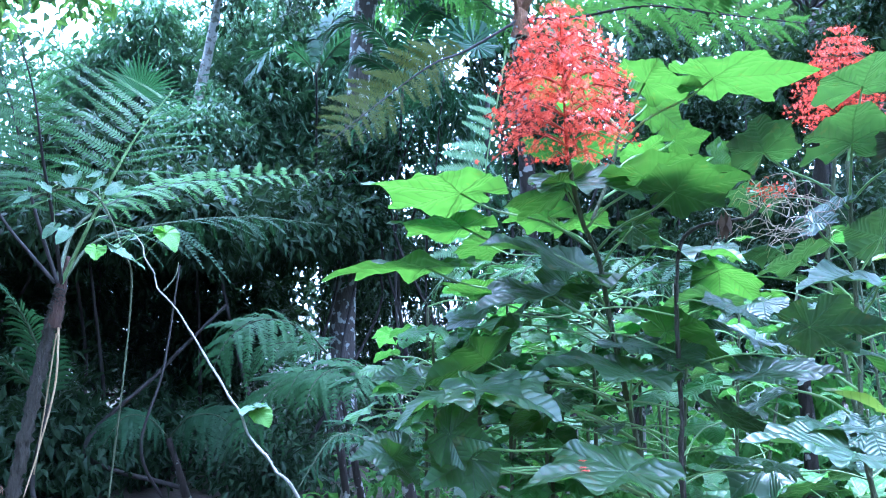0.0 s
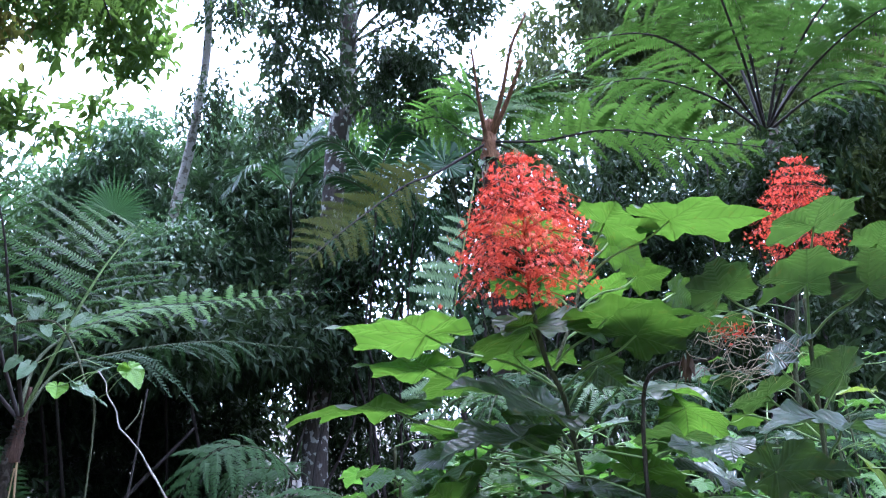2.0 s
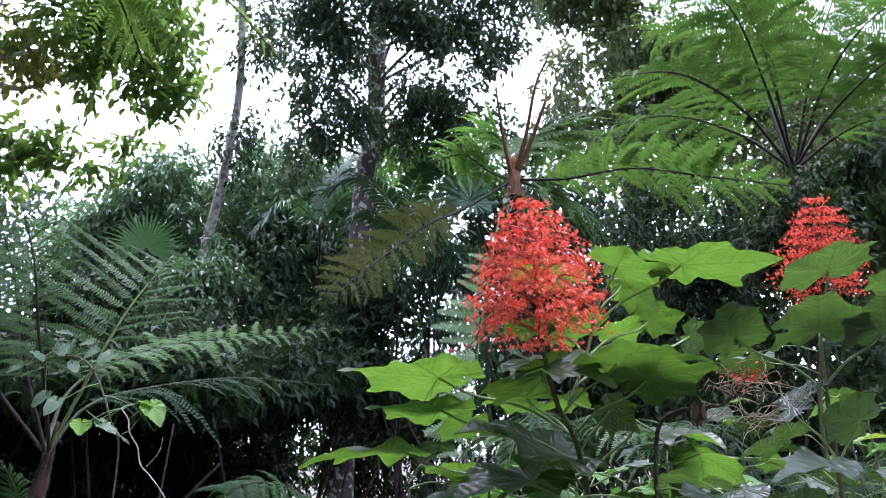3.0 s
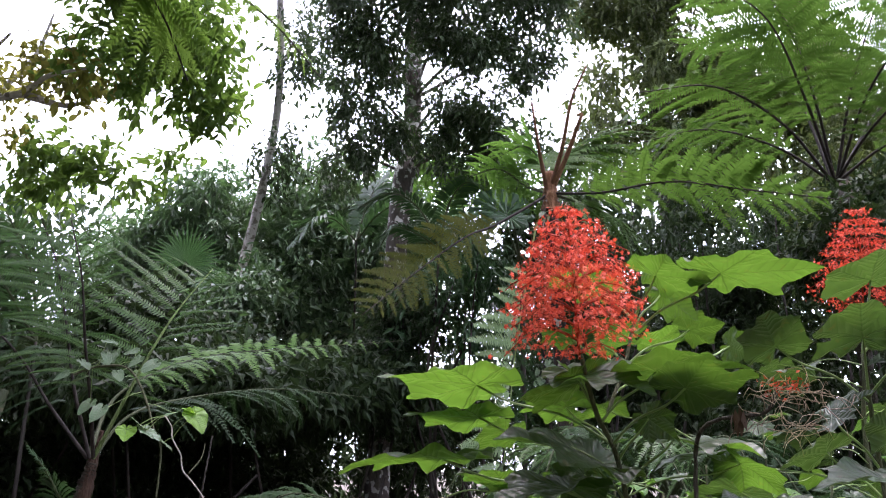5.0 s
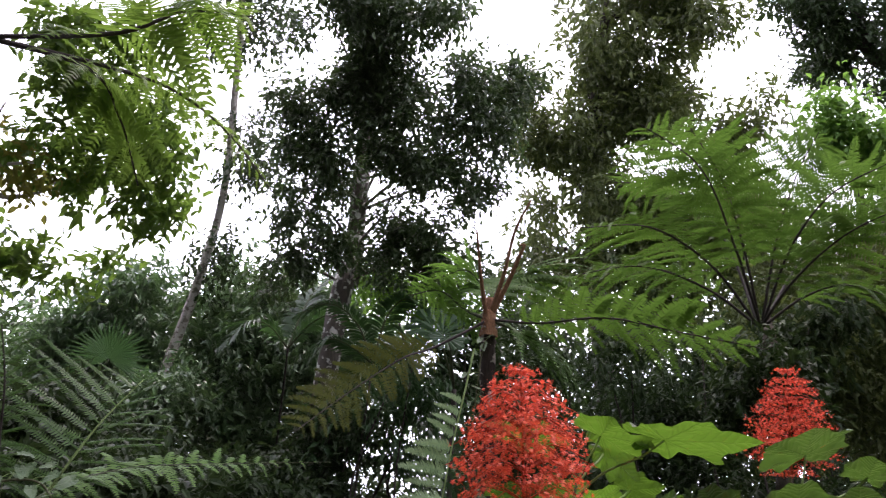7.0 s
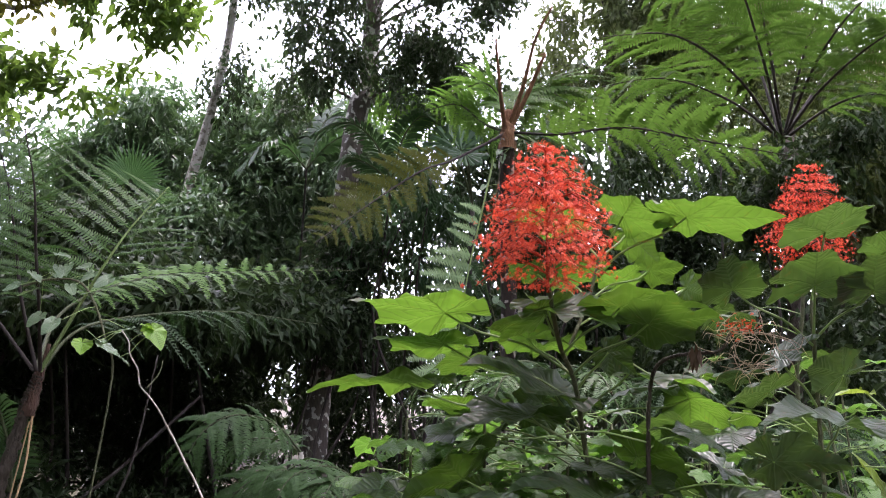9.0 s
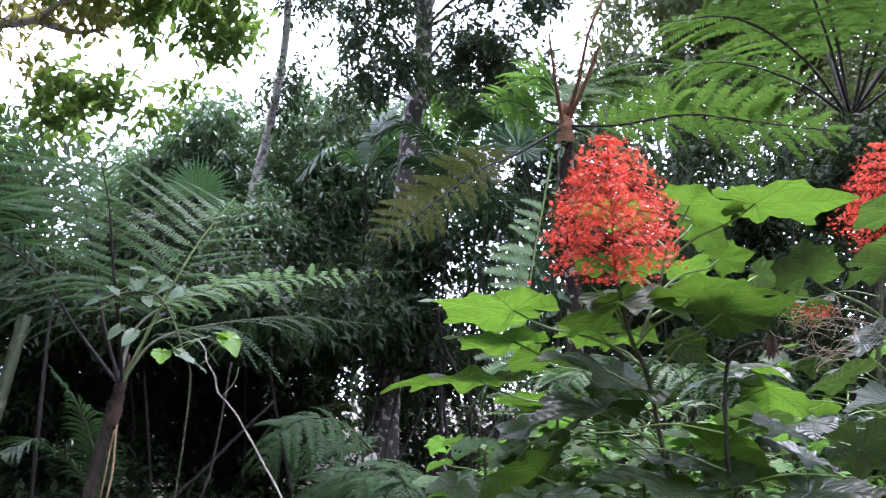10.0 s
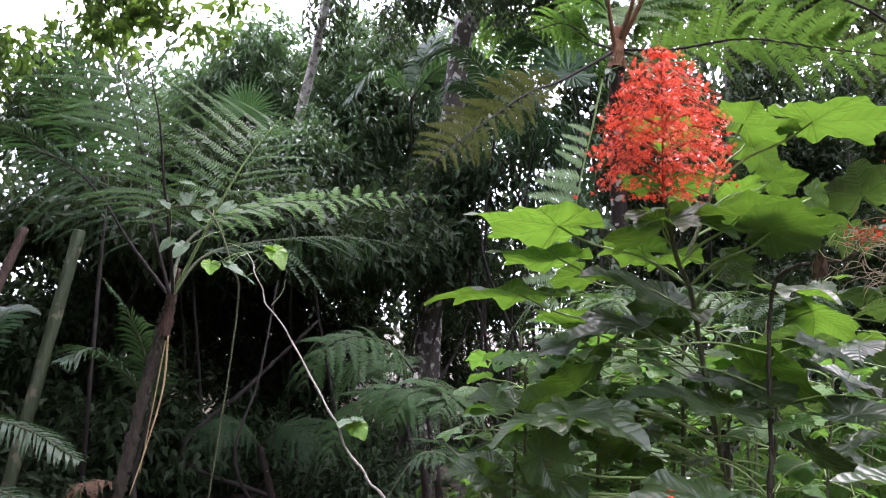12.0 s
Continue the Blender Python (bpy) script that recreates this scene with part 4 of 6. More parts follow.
def fern_left():
    rng = np.random.default_rng(3)
    crown = np.array((-1.929, 4.175, 1.595))
    base = (crown[0] - 0.35, crown[1] + 0.1, 0.0)
    fern = thing("tree_fern", base, "tree fern with wide feathery fronds on a dark scaly trunk", "tree fern", "tree ferns")
    part("trunk", Shape().tube([base, (crown[0] - 0.2, crown[1], 0.6), (crown[0] - 0.06, crown[1], crown[2] - 0.25), tuple(crown)], 0.033, 0.026, 14, 110, 0.24, rng), M_DARK_STEM, fern)
    part("crown_base", Shape().tube([crown - np.array([0.03, 0, 0.2]), crown, crown + np.array([0.03, 0, 0.16])], 0.036, 0.012, 12, 16, 0.14, rng), M_FERN_BASE, fern, "brown hairy frond bases")
    comb = dict(grains=46, fall=0.2, cover=0.36, tilt=0.9)
    main = [(-1.840, 3.987, 1.614), (-1.697, 3.927, 1.870), (-1.556, 3.867, 2.117), (-1.456, 3.908, 2.331), (-1.328, 4.000, 2.563)]
    add_frond(fern, main, 0.78, 14, rng, M_FERN, M_RACHIS_PALE, 0.011, lift=0.12, droop=0.12, bare=0.32, fine=0.05, lean=-0.05, up=(0.1, -1, 0.25), sides=(0, 1.0), peak=0.55, **comb)
    add_frond(fern, main, 0.42, 14, rng, M_FERN, M_RACHIS_PALE, 0.009, lift=0.1, droop=0.1, bare=0.3, fine=0.06, lean=0.55, up=(0.1, -1, 0.25), sides=(1.0, 0), peak=0.5, **comb)
    add_frond(fern, [(-1.840, 3.987, 1.614), (-1.760, 3.717, 1.879), (-1.709, 3.498, 2.117), (-1.695, 3.374, 2.377), (-1.708, 3.250, 2.596)], 0.5, 17, rng, M_FERN, M_DARK_BARK, 0.01, lift=0.1, droop=0.3, bare=0.3, fine=0.055, lean=0.35, up=(0.1, -1, 0.1), sides=(0.55, 1.0), peak=0.65, **comb)
    add_frond(fern, [(-1.858, 3.985, 1.613), (-1.934, 3.894, 1.951), (-1.988, 3.862, 2.234), (-2.008, 3.731, 2.521), (-2.065, 3.601, 2.764)], 0.52, 16, rng, M_FERN, M_DARK_BARK, 0.01, lift=0.0, droop=0.3, bare=0.3, fine=0.055, lean=0.35, up=(0.1, -1, 0.1), sides=(0.5, 1.0), peak=0.65, **comb)
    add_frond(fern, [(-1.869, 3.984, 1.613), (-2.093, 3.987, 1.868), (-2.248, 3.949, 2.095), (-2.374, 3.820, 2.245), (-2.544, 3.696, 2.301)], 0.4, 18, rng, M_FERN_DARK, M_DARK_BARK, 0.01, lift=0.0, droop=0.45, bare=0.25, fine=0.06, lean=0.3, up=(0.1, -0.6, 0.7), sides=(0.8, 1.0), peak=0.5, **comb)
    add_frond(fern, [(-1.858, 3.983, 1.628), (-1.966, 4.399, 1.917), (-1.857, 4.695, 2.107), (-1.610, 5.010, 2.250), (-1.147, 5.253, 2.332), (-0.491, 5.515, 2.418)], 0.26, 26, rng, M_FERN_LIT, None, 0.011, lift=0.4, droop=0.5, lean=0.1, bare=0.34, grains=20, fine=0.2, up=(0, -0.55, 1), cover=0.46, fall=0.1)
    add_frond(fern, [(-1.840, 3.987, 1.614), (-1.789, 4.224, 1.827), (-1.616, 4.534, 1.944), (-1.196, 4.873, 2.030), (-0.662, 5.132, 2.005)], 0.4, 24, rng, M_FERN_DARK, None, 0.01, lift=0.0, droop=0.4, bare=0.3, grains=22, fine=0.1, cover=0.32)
    part("dry_stalk", Shape().tube([(-1.891, 4.082, 1.398), (-1.870, 4.021, 1.128), (-1.888, 3.921, 0.849), (-1.904, 3.812, 0.627)], 0.006, 0.003, 7, 20), M_DRY, fern, "dry straw-coloured hanging frond stalk")
    part("dry_stalk", Shape().tube([(-1.941, 4.168, 1.368), (-1.967, 4.129, 1.007), (-1.983, 4.071, 0.689)], 0.004, 0.003, 7, 20), M_DRY, fern, "dry straw-coloured hanging frond stalk")


    dry = [(-1.981, 3.862, 0.674), (-2.045, 3.777, 0.693), (-2.095, 3.689, 0.679), (-2.158, 3.639, 0.612)]
    part("dry_frond", frond(dry, 0.09, 16, rng, droop=0.8, lift=0.2, grains=14, fine=0.2, cover=0.36), M_DRY_FROND, fern, "withered rust-brown hanging frond", smooth=False)


def fern_centre():
    rng = np.random.default_rng(8)
    crown = np.array((0.582, 6.030, 3.644))
    base = (float((0.669, 6.307, 0.077)[0]), crown[1], 0.0)
    fern = thing("tree_fern", base, "slender tree fern with lichened trunk, brown crown and arching fronds", "tree fern", "tree ferns")
    part("trunk", Shape().tube([base, (0.679, 6.428, 0.819), (0.681, 6.441, 2.043), (0.586, 6.128, 3.331), tuple(crown - np.array([0, 0, 0.05]))], 0.065, 0.06, 12, 40, 0.09, rng), M_FERN_TRUNK, fern)
    part("crown_base", Shape().tube([crown - np.array([0, 0, 0.14]), crown + np.array([0, 0, 0.03]), crown + np.array([0.01, 0, 0.17])], 0.064, 0.045, 12, 14, 0.14, rng), M_CROWN_SCALE, fern, "reddish-brown scaly crown")
    for line in ([(0.553, 6.019, 3.684), (0.490, 5.833, 3.909), (0.426, 5.600, 4.209)], [(0.595, 6.007, 3.705), (0.665, 5.800, 3.949), (0.720, 5.615, 4.230), (0.817, 5.451, 4.421)], [(0.609, 6.009, 3.697), (0.716, 5.856, 3.929), (0.784, 5.720, 4.102), (0.804, 5.694, 4.154), (0.763, 5.703, 4.147)]):
        part("young_frond_stalk", Shape().tube(line, 0.021, 0.007, 8, 24), M_CROWN_SCALE, fern, "upright unrolling brown frond stalk")
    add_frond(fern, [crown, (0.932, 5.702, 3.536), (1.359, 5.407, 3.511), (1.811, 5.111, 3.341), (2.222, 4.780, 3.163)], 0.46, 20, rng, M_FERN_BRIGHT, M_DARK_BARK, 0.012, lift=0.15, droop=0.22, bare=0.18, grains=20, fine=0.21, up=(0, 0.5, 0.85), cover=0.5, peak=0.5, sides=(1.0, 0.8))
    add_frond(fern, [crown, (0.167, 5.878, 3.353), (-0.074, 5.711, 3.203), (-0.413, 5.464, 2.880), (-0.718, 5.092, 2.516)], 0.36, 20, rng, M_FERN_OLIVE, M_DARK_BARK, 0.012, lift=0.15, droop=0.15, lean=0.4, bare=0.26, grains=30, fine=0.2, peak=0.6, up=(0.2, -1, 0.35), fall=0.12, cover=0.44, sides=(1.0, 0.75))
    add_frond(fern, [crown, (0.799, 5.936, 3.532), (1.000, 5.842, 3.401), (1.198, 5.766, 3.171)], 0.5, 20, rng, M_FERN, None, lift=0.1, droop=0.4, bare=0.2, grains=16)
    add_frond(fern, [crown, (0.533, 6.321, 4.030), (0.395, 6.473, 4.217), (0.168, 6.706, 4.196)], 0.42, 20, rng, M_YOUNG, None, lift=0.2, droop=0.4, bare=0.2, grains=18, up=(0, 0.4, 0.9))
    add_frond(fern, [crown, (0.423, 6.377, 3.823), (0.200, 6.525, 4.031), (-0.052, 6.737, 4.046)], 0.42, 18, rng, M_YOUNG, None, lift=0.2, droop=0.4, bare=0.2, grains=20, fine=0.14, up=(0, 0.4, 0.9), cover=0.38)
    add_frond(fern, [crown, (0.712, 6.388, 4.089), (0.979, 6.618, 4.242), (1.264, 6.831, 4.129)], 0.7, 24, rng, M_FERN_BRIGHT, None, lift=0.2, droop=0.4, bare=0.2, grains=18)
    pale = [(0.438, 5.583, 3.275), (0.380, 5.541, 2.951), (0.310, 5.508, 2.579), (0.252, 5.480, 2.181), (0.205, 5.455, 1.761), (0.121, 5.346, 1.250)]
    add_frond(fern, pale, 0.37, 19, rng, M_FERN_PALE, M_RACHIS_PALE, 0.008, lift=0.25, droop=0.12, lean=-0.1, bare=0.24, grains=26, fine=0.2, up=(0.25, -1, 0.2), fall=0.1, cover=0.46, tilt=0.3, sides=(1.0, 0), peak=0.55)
    # other side of the same frond, its shade painted as a darker green
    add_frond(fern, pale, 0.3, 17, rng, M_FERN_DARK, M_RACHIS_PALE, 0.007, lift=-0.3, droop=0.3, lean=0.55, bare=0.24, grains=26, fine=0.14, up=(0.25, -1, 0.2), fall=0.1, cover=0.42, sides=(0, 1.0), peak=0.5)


def fern_right():
    rng = np.random.default_rng(14)
    crown = np.array((3.580, 7.741, 4.302))
    base = (crown[0] + 0.1, crown[1], 0.0)
    fern = thing("tree_fern", base, "tall tree fern with a full crown of lacy fronds", "tree fern", "tree ferns")
    part("trunk", Shape().tube([base, (crown[0], crown[1], 1.5), tuple(crown)], 0.075, 0.06, 12, 60, 0.2, rng), M_DARK_STEM, fern)
    part("crown_base", Shape().tube([crown - np.array([0, 0, 0.2]), crown + np.array([0, 0, 0.05]), crown + np.array([0.01, 0, 0.2])], 0.075, 0.02, 12, 14, 0.14, rng), M_DARK_STEM, fern, "dark scaly crown")
    for line in (
        [(3.269, 7.231, 4.166), (2.784, 6.491, 4.625), (2.346, 6.006, 5.108), (1.727, 5.630, 5.269)],
        [(3.269, 7.231, 4.166), (2.969, 6.705, 4.619), (2.616, 6.220, 5.105), (2.205, 5.878, 5.480)],
        [(3.306, 7.231, 4.168), (3.233, 6.408, 4.565), (3.337, 5.792, 4.826), (3.666, 5.331, 4.944)],
        [(3.306, 7.231, 4.168), (3.249, 6.393, 4.300), (3.437, 5.801, 4.491), (3.729, 5.253, 4.555)],
        [(3.255, 7.240, 4.140), (2.672, 6.742, 4.506), (2.010, 6.361, 4.680), (1.320, 6.096, 4.516)],
        [(3.255, 7.240, 4.140), (2.776, 7.182, 4.457), (2.125, 7.121, 4.622), (1.367, 7.072, 4.442)],
        [(3.307, 7.239, 4.143), (3.545, 6.812, 4.315), (3.729, 6.402, 4.282), (4.034, 6.161, 4.064)],
        [(3.295, 7.231, 4.168), (3.285, 6.761, 4.772), (3.360, 6.374, 5.289), (3.511, 6.147, 5.647)],
        [(3.253, 7.231, 4.165), (3.096, 7.482, 5.131), (2.681, 7.682, 5.776), (2.094, 7.940, 5.939)],
        [(3.306, 7.231, 4.168), (3.958, 7.397, 5.087), (4.656, 7.624, 5.675), (5.362, 7.776, 5.860)],
    ):
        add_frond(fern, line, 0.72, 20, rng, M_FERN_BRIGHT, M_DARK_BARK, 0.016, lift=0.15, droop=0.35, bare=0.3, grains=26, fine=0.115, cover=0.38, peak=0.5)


def fern_low(crown, fronds, seed, length, material):
    rng = np.random.default_rng(seed)
    base = (crown[0], crown[1], 0.0)
    fern = thing("tree_fern", base, "low fern with arching dark green fronds in the shade", "fern", "low ferns")
    part("trunk", Shape().tube([base, (crown[0] + 0.03, crown[1], crown[2] * 0.5), tuple(crown)], 0.04, 0.03, 10, 14, 0.1, rng), M_FERN_TRUNK, fern)
    for i in range(fronds):
        a = i / fronds * 6.283 + rng.uniform(-0.3, 0.3)
        L = length * rng.uniform(0.8, 1.15)
        add_frond(fern, arch(crown, (math.cos(a), math.sin(a)), L, L * rng.uniform(0.25, 0.4), L * rng.uniform(0.35, 0.6)), L * 0.34, 18, rng, material, None, 0.011, lift=0.0, droop=0.35, bare=0.15, grains=18, fine=0.13)
    return fern


def fern_leaning(crown, lines, seed, reach, material):
    """A low fern whose few fronds arch over to one side."""
    rng = np.random.default_rng(seed)
    base = (crown[0] + 0.15, crown[1] + 0.1, 0.0)
    fern = thing("tree_fern", base, "low fern with arching fronds hanging over in the shade", "fern", "low ferns")
    part("trunk", Shape().tube([base, lerp(base, crown, 0.5), crown], 0.03, 0.02, 10, 14, 0.1, rng), M_FERN_TRUNK, fern)
    for line in lines:
        add_frond(fern, line, reach, 18, rng, material, None, 0.008, lift=0.15, droop=0.6, lean=0.3, bare=0.12, grains=20, fine=0.17, up=(0, -0.5, 0.85), cover=0.55)


def fern_overhead():
    rng = np.random.default_rng(19)
    crown = np.array((-2.786, 4.257, 4.697))
    base = (-5.2, 5.2, 0.0)
    fern = thing("tree_fern", base, "tall tree fern with dark ribs and drooping lacy fronds overhead", "tree fern", "tree ferns")
    part("trunk", Shape().tube([base, (-3.970, 4.586, 3.068), (-3.495, 4.441, 3.713), (-3.193, 4.294, 4.156), tuple(crown)], 0.085, 0.06, 12, 60, 0.14, rng), M_DARK_BARK, fern)
    for line, reach in (
        ([crown] + [(-1.835, 3.833, 4.275), (-1.449, 3.960, 4.220), (-1.137, 4.127, 4.045), (-0.890, 4.320, 3.794)], 0.24),
        ([crown] + [(-1.872, 3.754, 4.198), (-1.708, 3.928, 3.999), (-1.610, 4.139, 3.692)], 0.4),
        ([crown] + [(-1.627, 3.422, 4.195), (-1.262, 3.359, 4.320), (-0.938, 3.435, 4.374)], 0.5),
    ):
        add_frond(fern, line, reach, 18, rng, M_BRANCH_LEAF, M_DARK_BARK, 0.016, lift=0.0, droop=0.6, bare=0.2, grains=16, fine=0.2)


def small_vine(points, count, seed, label, material, size, spread, upto=50):
    """A thin vine with small heart-shaped leaves."""
    rng = np.random.default_rng(seed)
    v = thing("climbing_vine", points[-1], label, "vine", "vines")
    part("vine_stem", Shape().tube(points, 0.006, 0.004, 6, 30), M_STEM, v)
    c = smooth_line(points, 50)
    for i in range(count):
        at = c[rng.integers(0, upto)]
        attach = at + rng.normal(0, spread, 3)
        tip = attach + unit(np.array([rng.normal(0, 0.6), -0.4, -0.6])) * size * rng.uniform(0.7, 1.3)
        s = broad_leaf(attach, tip, (rng.normal(0, 0.5), -0.25, 0.9), rng, 0.75, 0.2, 0.1, HEART, 0, 0.03, 24, 4)
        leaf = part("leaf", s, material, v)
        part("leaf_stalk", Shape().tube(stalk_line(at, attach), 0.0015, 0.001, 4, 5), M_PETIOLE, leaf)


small_vine([(0.539, 5.897, 3.418), (0.521, 5.989, 3.289), (0.486, 6.097, 2.870), (0.449, 6.163, 2.527), (0.616, 6.268, 1.850), (0.75, 6.35, 0.0)], 26, 201, "climbing vine with pale leaves on the fern trunk", M_PALE_LEAF, 0.075, 0.06)
small_vine([(-1.728, 3.466, 1.960), (-1.629, 3.508, 2.002), (-1.469, 3.473, 1.973), (-1.342, 3.440, 1.743), (-1.343, 3.555, 1.459), (-1.5, 3.6, 0.0)], 15, 202, "straggling branch with small pale leaves before the fern", M_PALE_LEAF, 0.068, 0.07, 28)
fern_overhead()
fern_left()
fern_centre()
fern_right()
# low ferns use the SHADE and DARK greens, shade put into their colour
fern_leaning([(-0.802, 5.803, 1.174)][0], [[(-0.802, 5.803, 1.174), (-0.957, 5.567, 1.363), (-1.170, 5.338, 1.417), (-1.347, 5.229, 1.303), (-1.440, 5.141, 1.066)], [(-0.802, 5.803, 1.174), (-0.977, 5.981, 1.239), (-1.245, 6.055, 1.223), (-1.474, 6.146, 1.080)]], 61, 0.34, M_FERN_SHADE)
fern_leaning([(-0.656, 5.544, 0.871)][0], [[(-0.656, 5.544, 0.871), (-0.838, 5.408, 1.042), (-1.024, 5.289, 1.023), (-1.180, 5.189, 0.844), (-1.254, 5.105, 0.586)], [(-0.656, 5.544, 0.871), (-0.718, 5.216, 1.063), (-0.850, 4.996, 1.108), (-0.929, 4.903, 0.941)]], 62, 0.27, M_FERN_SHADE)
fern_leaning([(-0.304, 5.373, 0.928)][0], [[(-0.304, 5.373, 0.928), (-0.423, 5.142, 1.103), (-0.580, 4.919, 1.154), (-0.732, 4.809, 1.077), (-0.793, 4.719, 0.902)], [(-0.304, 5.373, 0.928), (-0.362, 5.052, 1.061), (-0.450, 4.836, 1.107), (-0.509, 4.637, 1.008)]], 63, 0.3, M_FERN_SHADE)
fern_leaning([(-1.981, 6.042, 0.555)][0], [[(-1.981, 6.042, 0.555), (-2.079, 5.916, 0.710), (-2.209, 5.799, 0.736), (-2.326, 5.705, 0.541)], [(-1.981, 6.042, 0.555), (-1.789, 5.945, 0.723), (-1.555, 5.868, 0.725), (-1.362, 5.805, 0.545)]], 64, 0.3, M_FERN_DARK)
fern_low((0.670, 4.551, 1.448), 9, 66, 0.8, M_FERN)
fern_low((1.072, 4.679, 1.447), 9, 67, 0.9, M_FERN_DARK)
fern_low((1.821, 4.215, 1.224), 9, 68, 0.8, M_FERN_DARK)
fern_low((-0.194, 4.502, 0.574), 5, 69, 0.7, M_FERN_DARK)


# ---- broadleaf trees ----
def tree(trunk, radii, clumps, twigs, seed, label, leaf=(0.13, 0.05), material=M_CANOPY, bark=M_BIG_BARK, limbs=(), per=16, hang=0.6, spray=0.45, name="tree", group="forest trees", hollow=0.0, limb=0.7):
    rng = np.random.default_rng(seed)
    t = thing(name, trunk[0], label, "tree", group)
    part("trunk", Shape().tube(trunk, radii[0], radii[1], 14, 44, 0.03, rng, radii[0] * 0.35), bark, t)
    c = smooth_line(trunk, 30)
    for (p, r) in clumps:
        a = c[np.argmin(np.abs(c[:, 2] - (p[2] - 0.5 * r[2])))]
        part("limb", Shape().tube([a, lerp(a, p, 0.5) + np.array([0, 0, 0.15]), p], radii[1] * limb, radii[1] * 0.12, 7, 14), bark, t)
    part("crown", cloud_of_leaves(clumps, twigs, per, leaf[0], leaf[1], rng, hang, hollow, spray), material, t, smooth=False)
    return t


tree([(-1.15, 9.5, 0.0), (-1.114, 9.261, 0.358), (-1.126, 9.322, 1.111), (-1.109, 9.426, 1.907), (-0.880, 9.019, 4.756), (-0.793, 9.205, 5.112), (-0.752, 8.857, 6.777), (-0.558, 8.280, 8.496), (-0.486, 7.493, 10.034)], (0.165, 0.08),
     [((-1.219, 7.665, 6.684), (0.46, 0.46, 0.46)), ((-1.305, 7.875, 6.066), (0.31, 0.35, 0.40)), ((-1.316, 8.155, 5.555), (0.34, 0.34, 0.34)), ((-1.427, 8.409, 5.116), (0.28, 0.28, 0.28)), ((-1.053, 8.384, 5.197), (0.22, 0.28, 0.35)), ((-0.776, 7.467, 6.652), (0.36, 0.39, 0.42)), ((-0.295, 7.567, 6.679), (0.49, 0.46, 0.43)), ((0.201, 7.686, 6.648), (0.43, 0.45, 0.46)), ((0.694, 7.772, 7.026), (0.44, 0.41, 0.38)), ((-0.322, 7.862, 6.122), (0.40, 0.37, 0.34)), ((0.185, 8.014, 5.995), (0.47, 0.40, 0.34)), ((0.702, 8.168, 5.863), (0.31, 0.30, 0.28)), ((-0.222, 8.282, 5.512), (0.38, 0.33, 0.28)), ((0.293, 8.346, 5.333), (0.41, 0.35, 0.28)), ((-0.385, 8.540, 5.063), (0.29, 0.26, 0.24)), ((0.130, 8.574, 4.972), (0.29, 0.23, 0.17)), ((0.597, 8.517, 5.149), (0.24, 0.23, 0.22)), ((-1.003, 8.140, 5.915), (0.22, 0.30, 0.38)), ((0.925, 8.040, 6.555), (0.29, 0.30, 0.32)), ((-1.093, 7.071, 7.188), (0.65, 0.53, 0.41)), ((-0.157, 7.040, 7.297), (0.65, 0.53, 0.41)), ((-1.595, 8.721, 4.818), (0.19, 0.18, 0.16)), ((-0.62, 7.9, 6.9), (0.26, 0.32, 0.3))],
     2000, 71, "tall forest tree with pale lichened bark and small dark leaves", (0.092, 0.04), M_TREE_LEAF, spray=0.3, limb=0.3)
tree([(-4.27, 11.1, -0.1), (-3.771, 11.369, 2.225), (-3.348, 11.160, 4.371), (-3.026, 10.829, 5.507), (-2.811, 10.517, 6.820), (-2.748, 9.762, 8.693), (-2.713, 8.946, 10.311)], (0.085, 0.04),
     [((-2.898, 10.691, 5.959), (0.3, 0.4, 0.6)), ((-2.718, 10.407, 6.860), (0.45, 0.5, 0.35)), ((-2.510, 10.483, 7.473), (0.4, 0.5, 0.5)), ((-2.391, 9.794, 8.953), (0.45, 0.5, 0.6)), ((-3.081, 9.562, 8.993), (0.4, 0.5, 0.3)), ((-2.558, 9.218, 10.072), (0.9, 0.9, 0.7))],
     300, 72, "slim pale-barked tree leaning against the sky", (0.12, 0.05), M_CANOPY, M_PALE_BARK)
tree([(3.6, 13.5, 0.0), (2.989, 12.699, 6.701), (2.833, 11.942, 8.955), (2.848, 11.108, 10.653)], (0.2, 0.08),
     [((2.669, 11.617, 9.514), (1.4, 1.4, 1.3)), ((2.297, 12.115, 8.241), (1.0, 1.2, 1.0)), ((3.552, 10.925, 10.470), (1.3, 1.3, 0.8)), ((3.637, 11.671, 9.423), (1.0, 1.2, 0.9)), ((4.974, 11.688, 9.234), (0.9, 1.2, 0.5)), ((3.065, 12.195, 7.309), (1.0, 1.0, 0.8)), ((2.963, 10.736, 11.663), (1.5, 1.5, 1.0)), ((4.323, 10.892, 10.992), (0.7, 1, 0.5)), ((3.003, 11.867, 7.128), (1.0, 0.9, 0.9)), ((4.224, 11.606, 6.897), (1.0, 0.9, 0.8)), ((5.451, 11.611, 7.073), (1.2, 0.9, 1.0)), ((3.634, 11.644, 5.907), (1.1, 0.9, 0.5)), ((4.326, 11.338, 7.487), (1.0, 0.9, 0.6)), ((1.95, 12.012, 8.7), (0.45, 0.6, 0.7)), ((1.9, 12.490, 7.0), (0.5, 0.6, 0.35))],
     2300, 73, "broad forest tree with olive-green leaves", (0.16, 0.065), M_CANOPY_OLIVE, M_DARK_BARK)
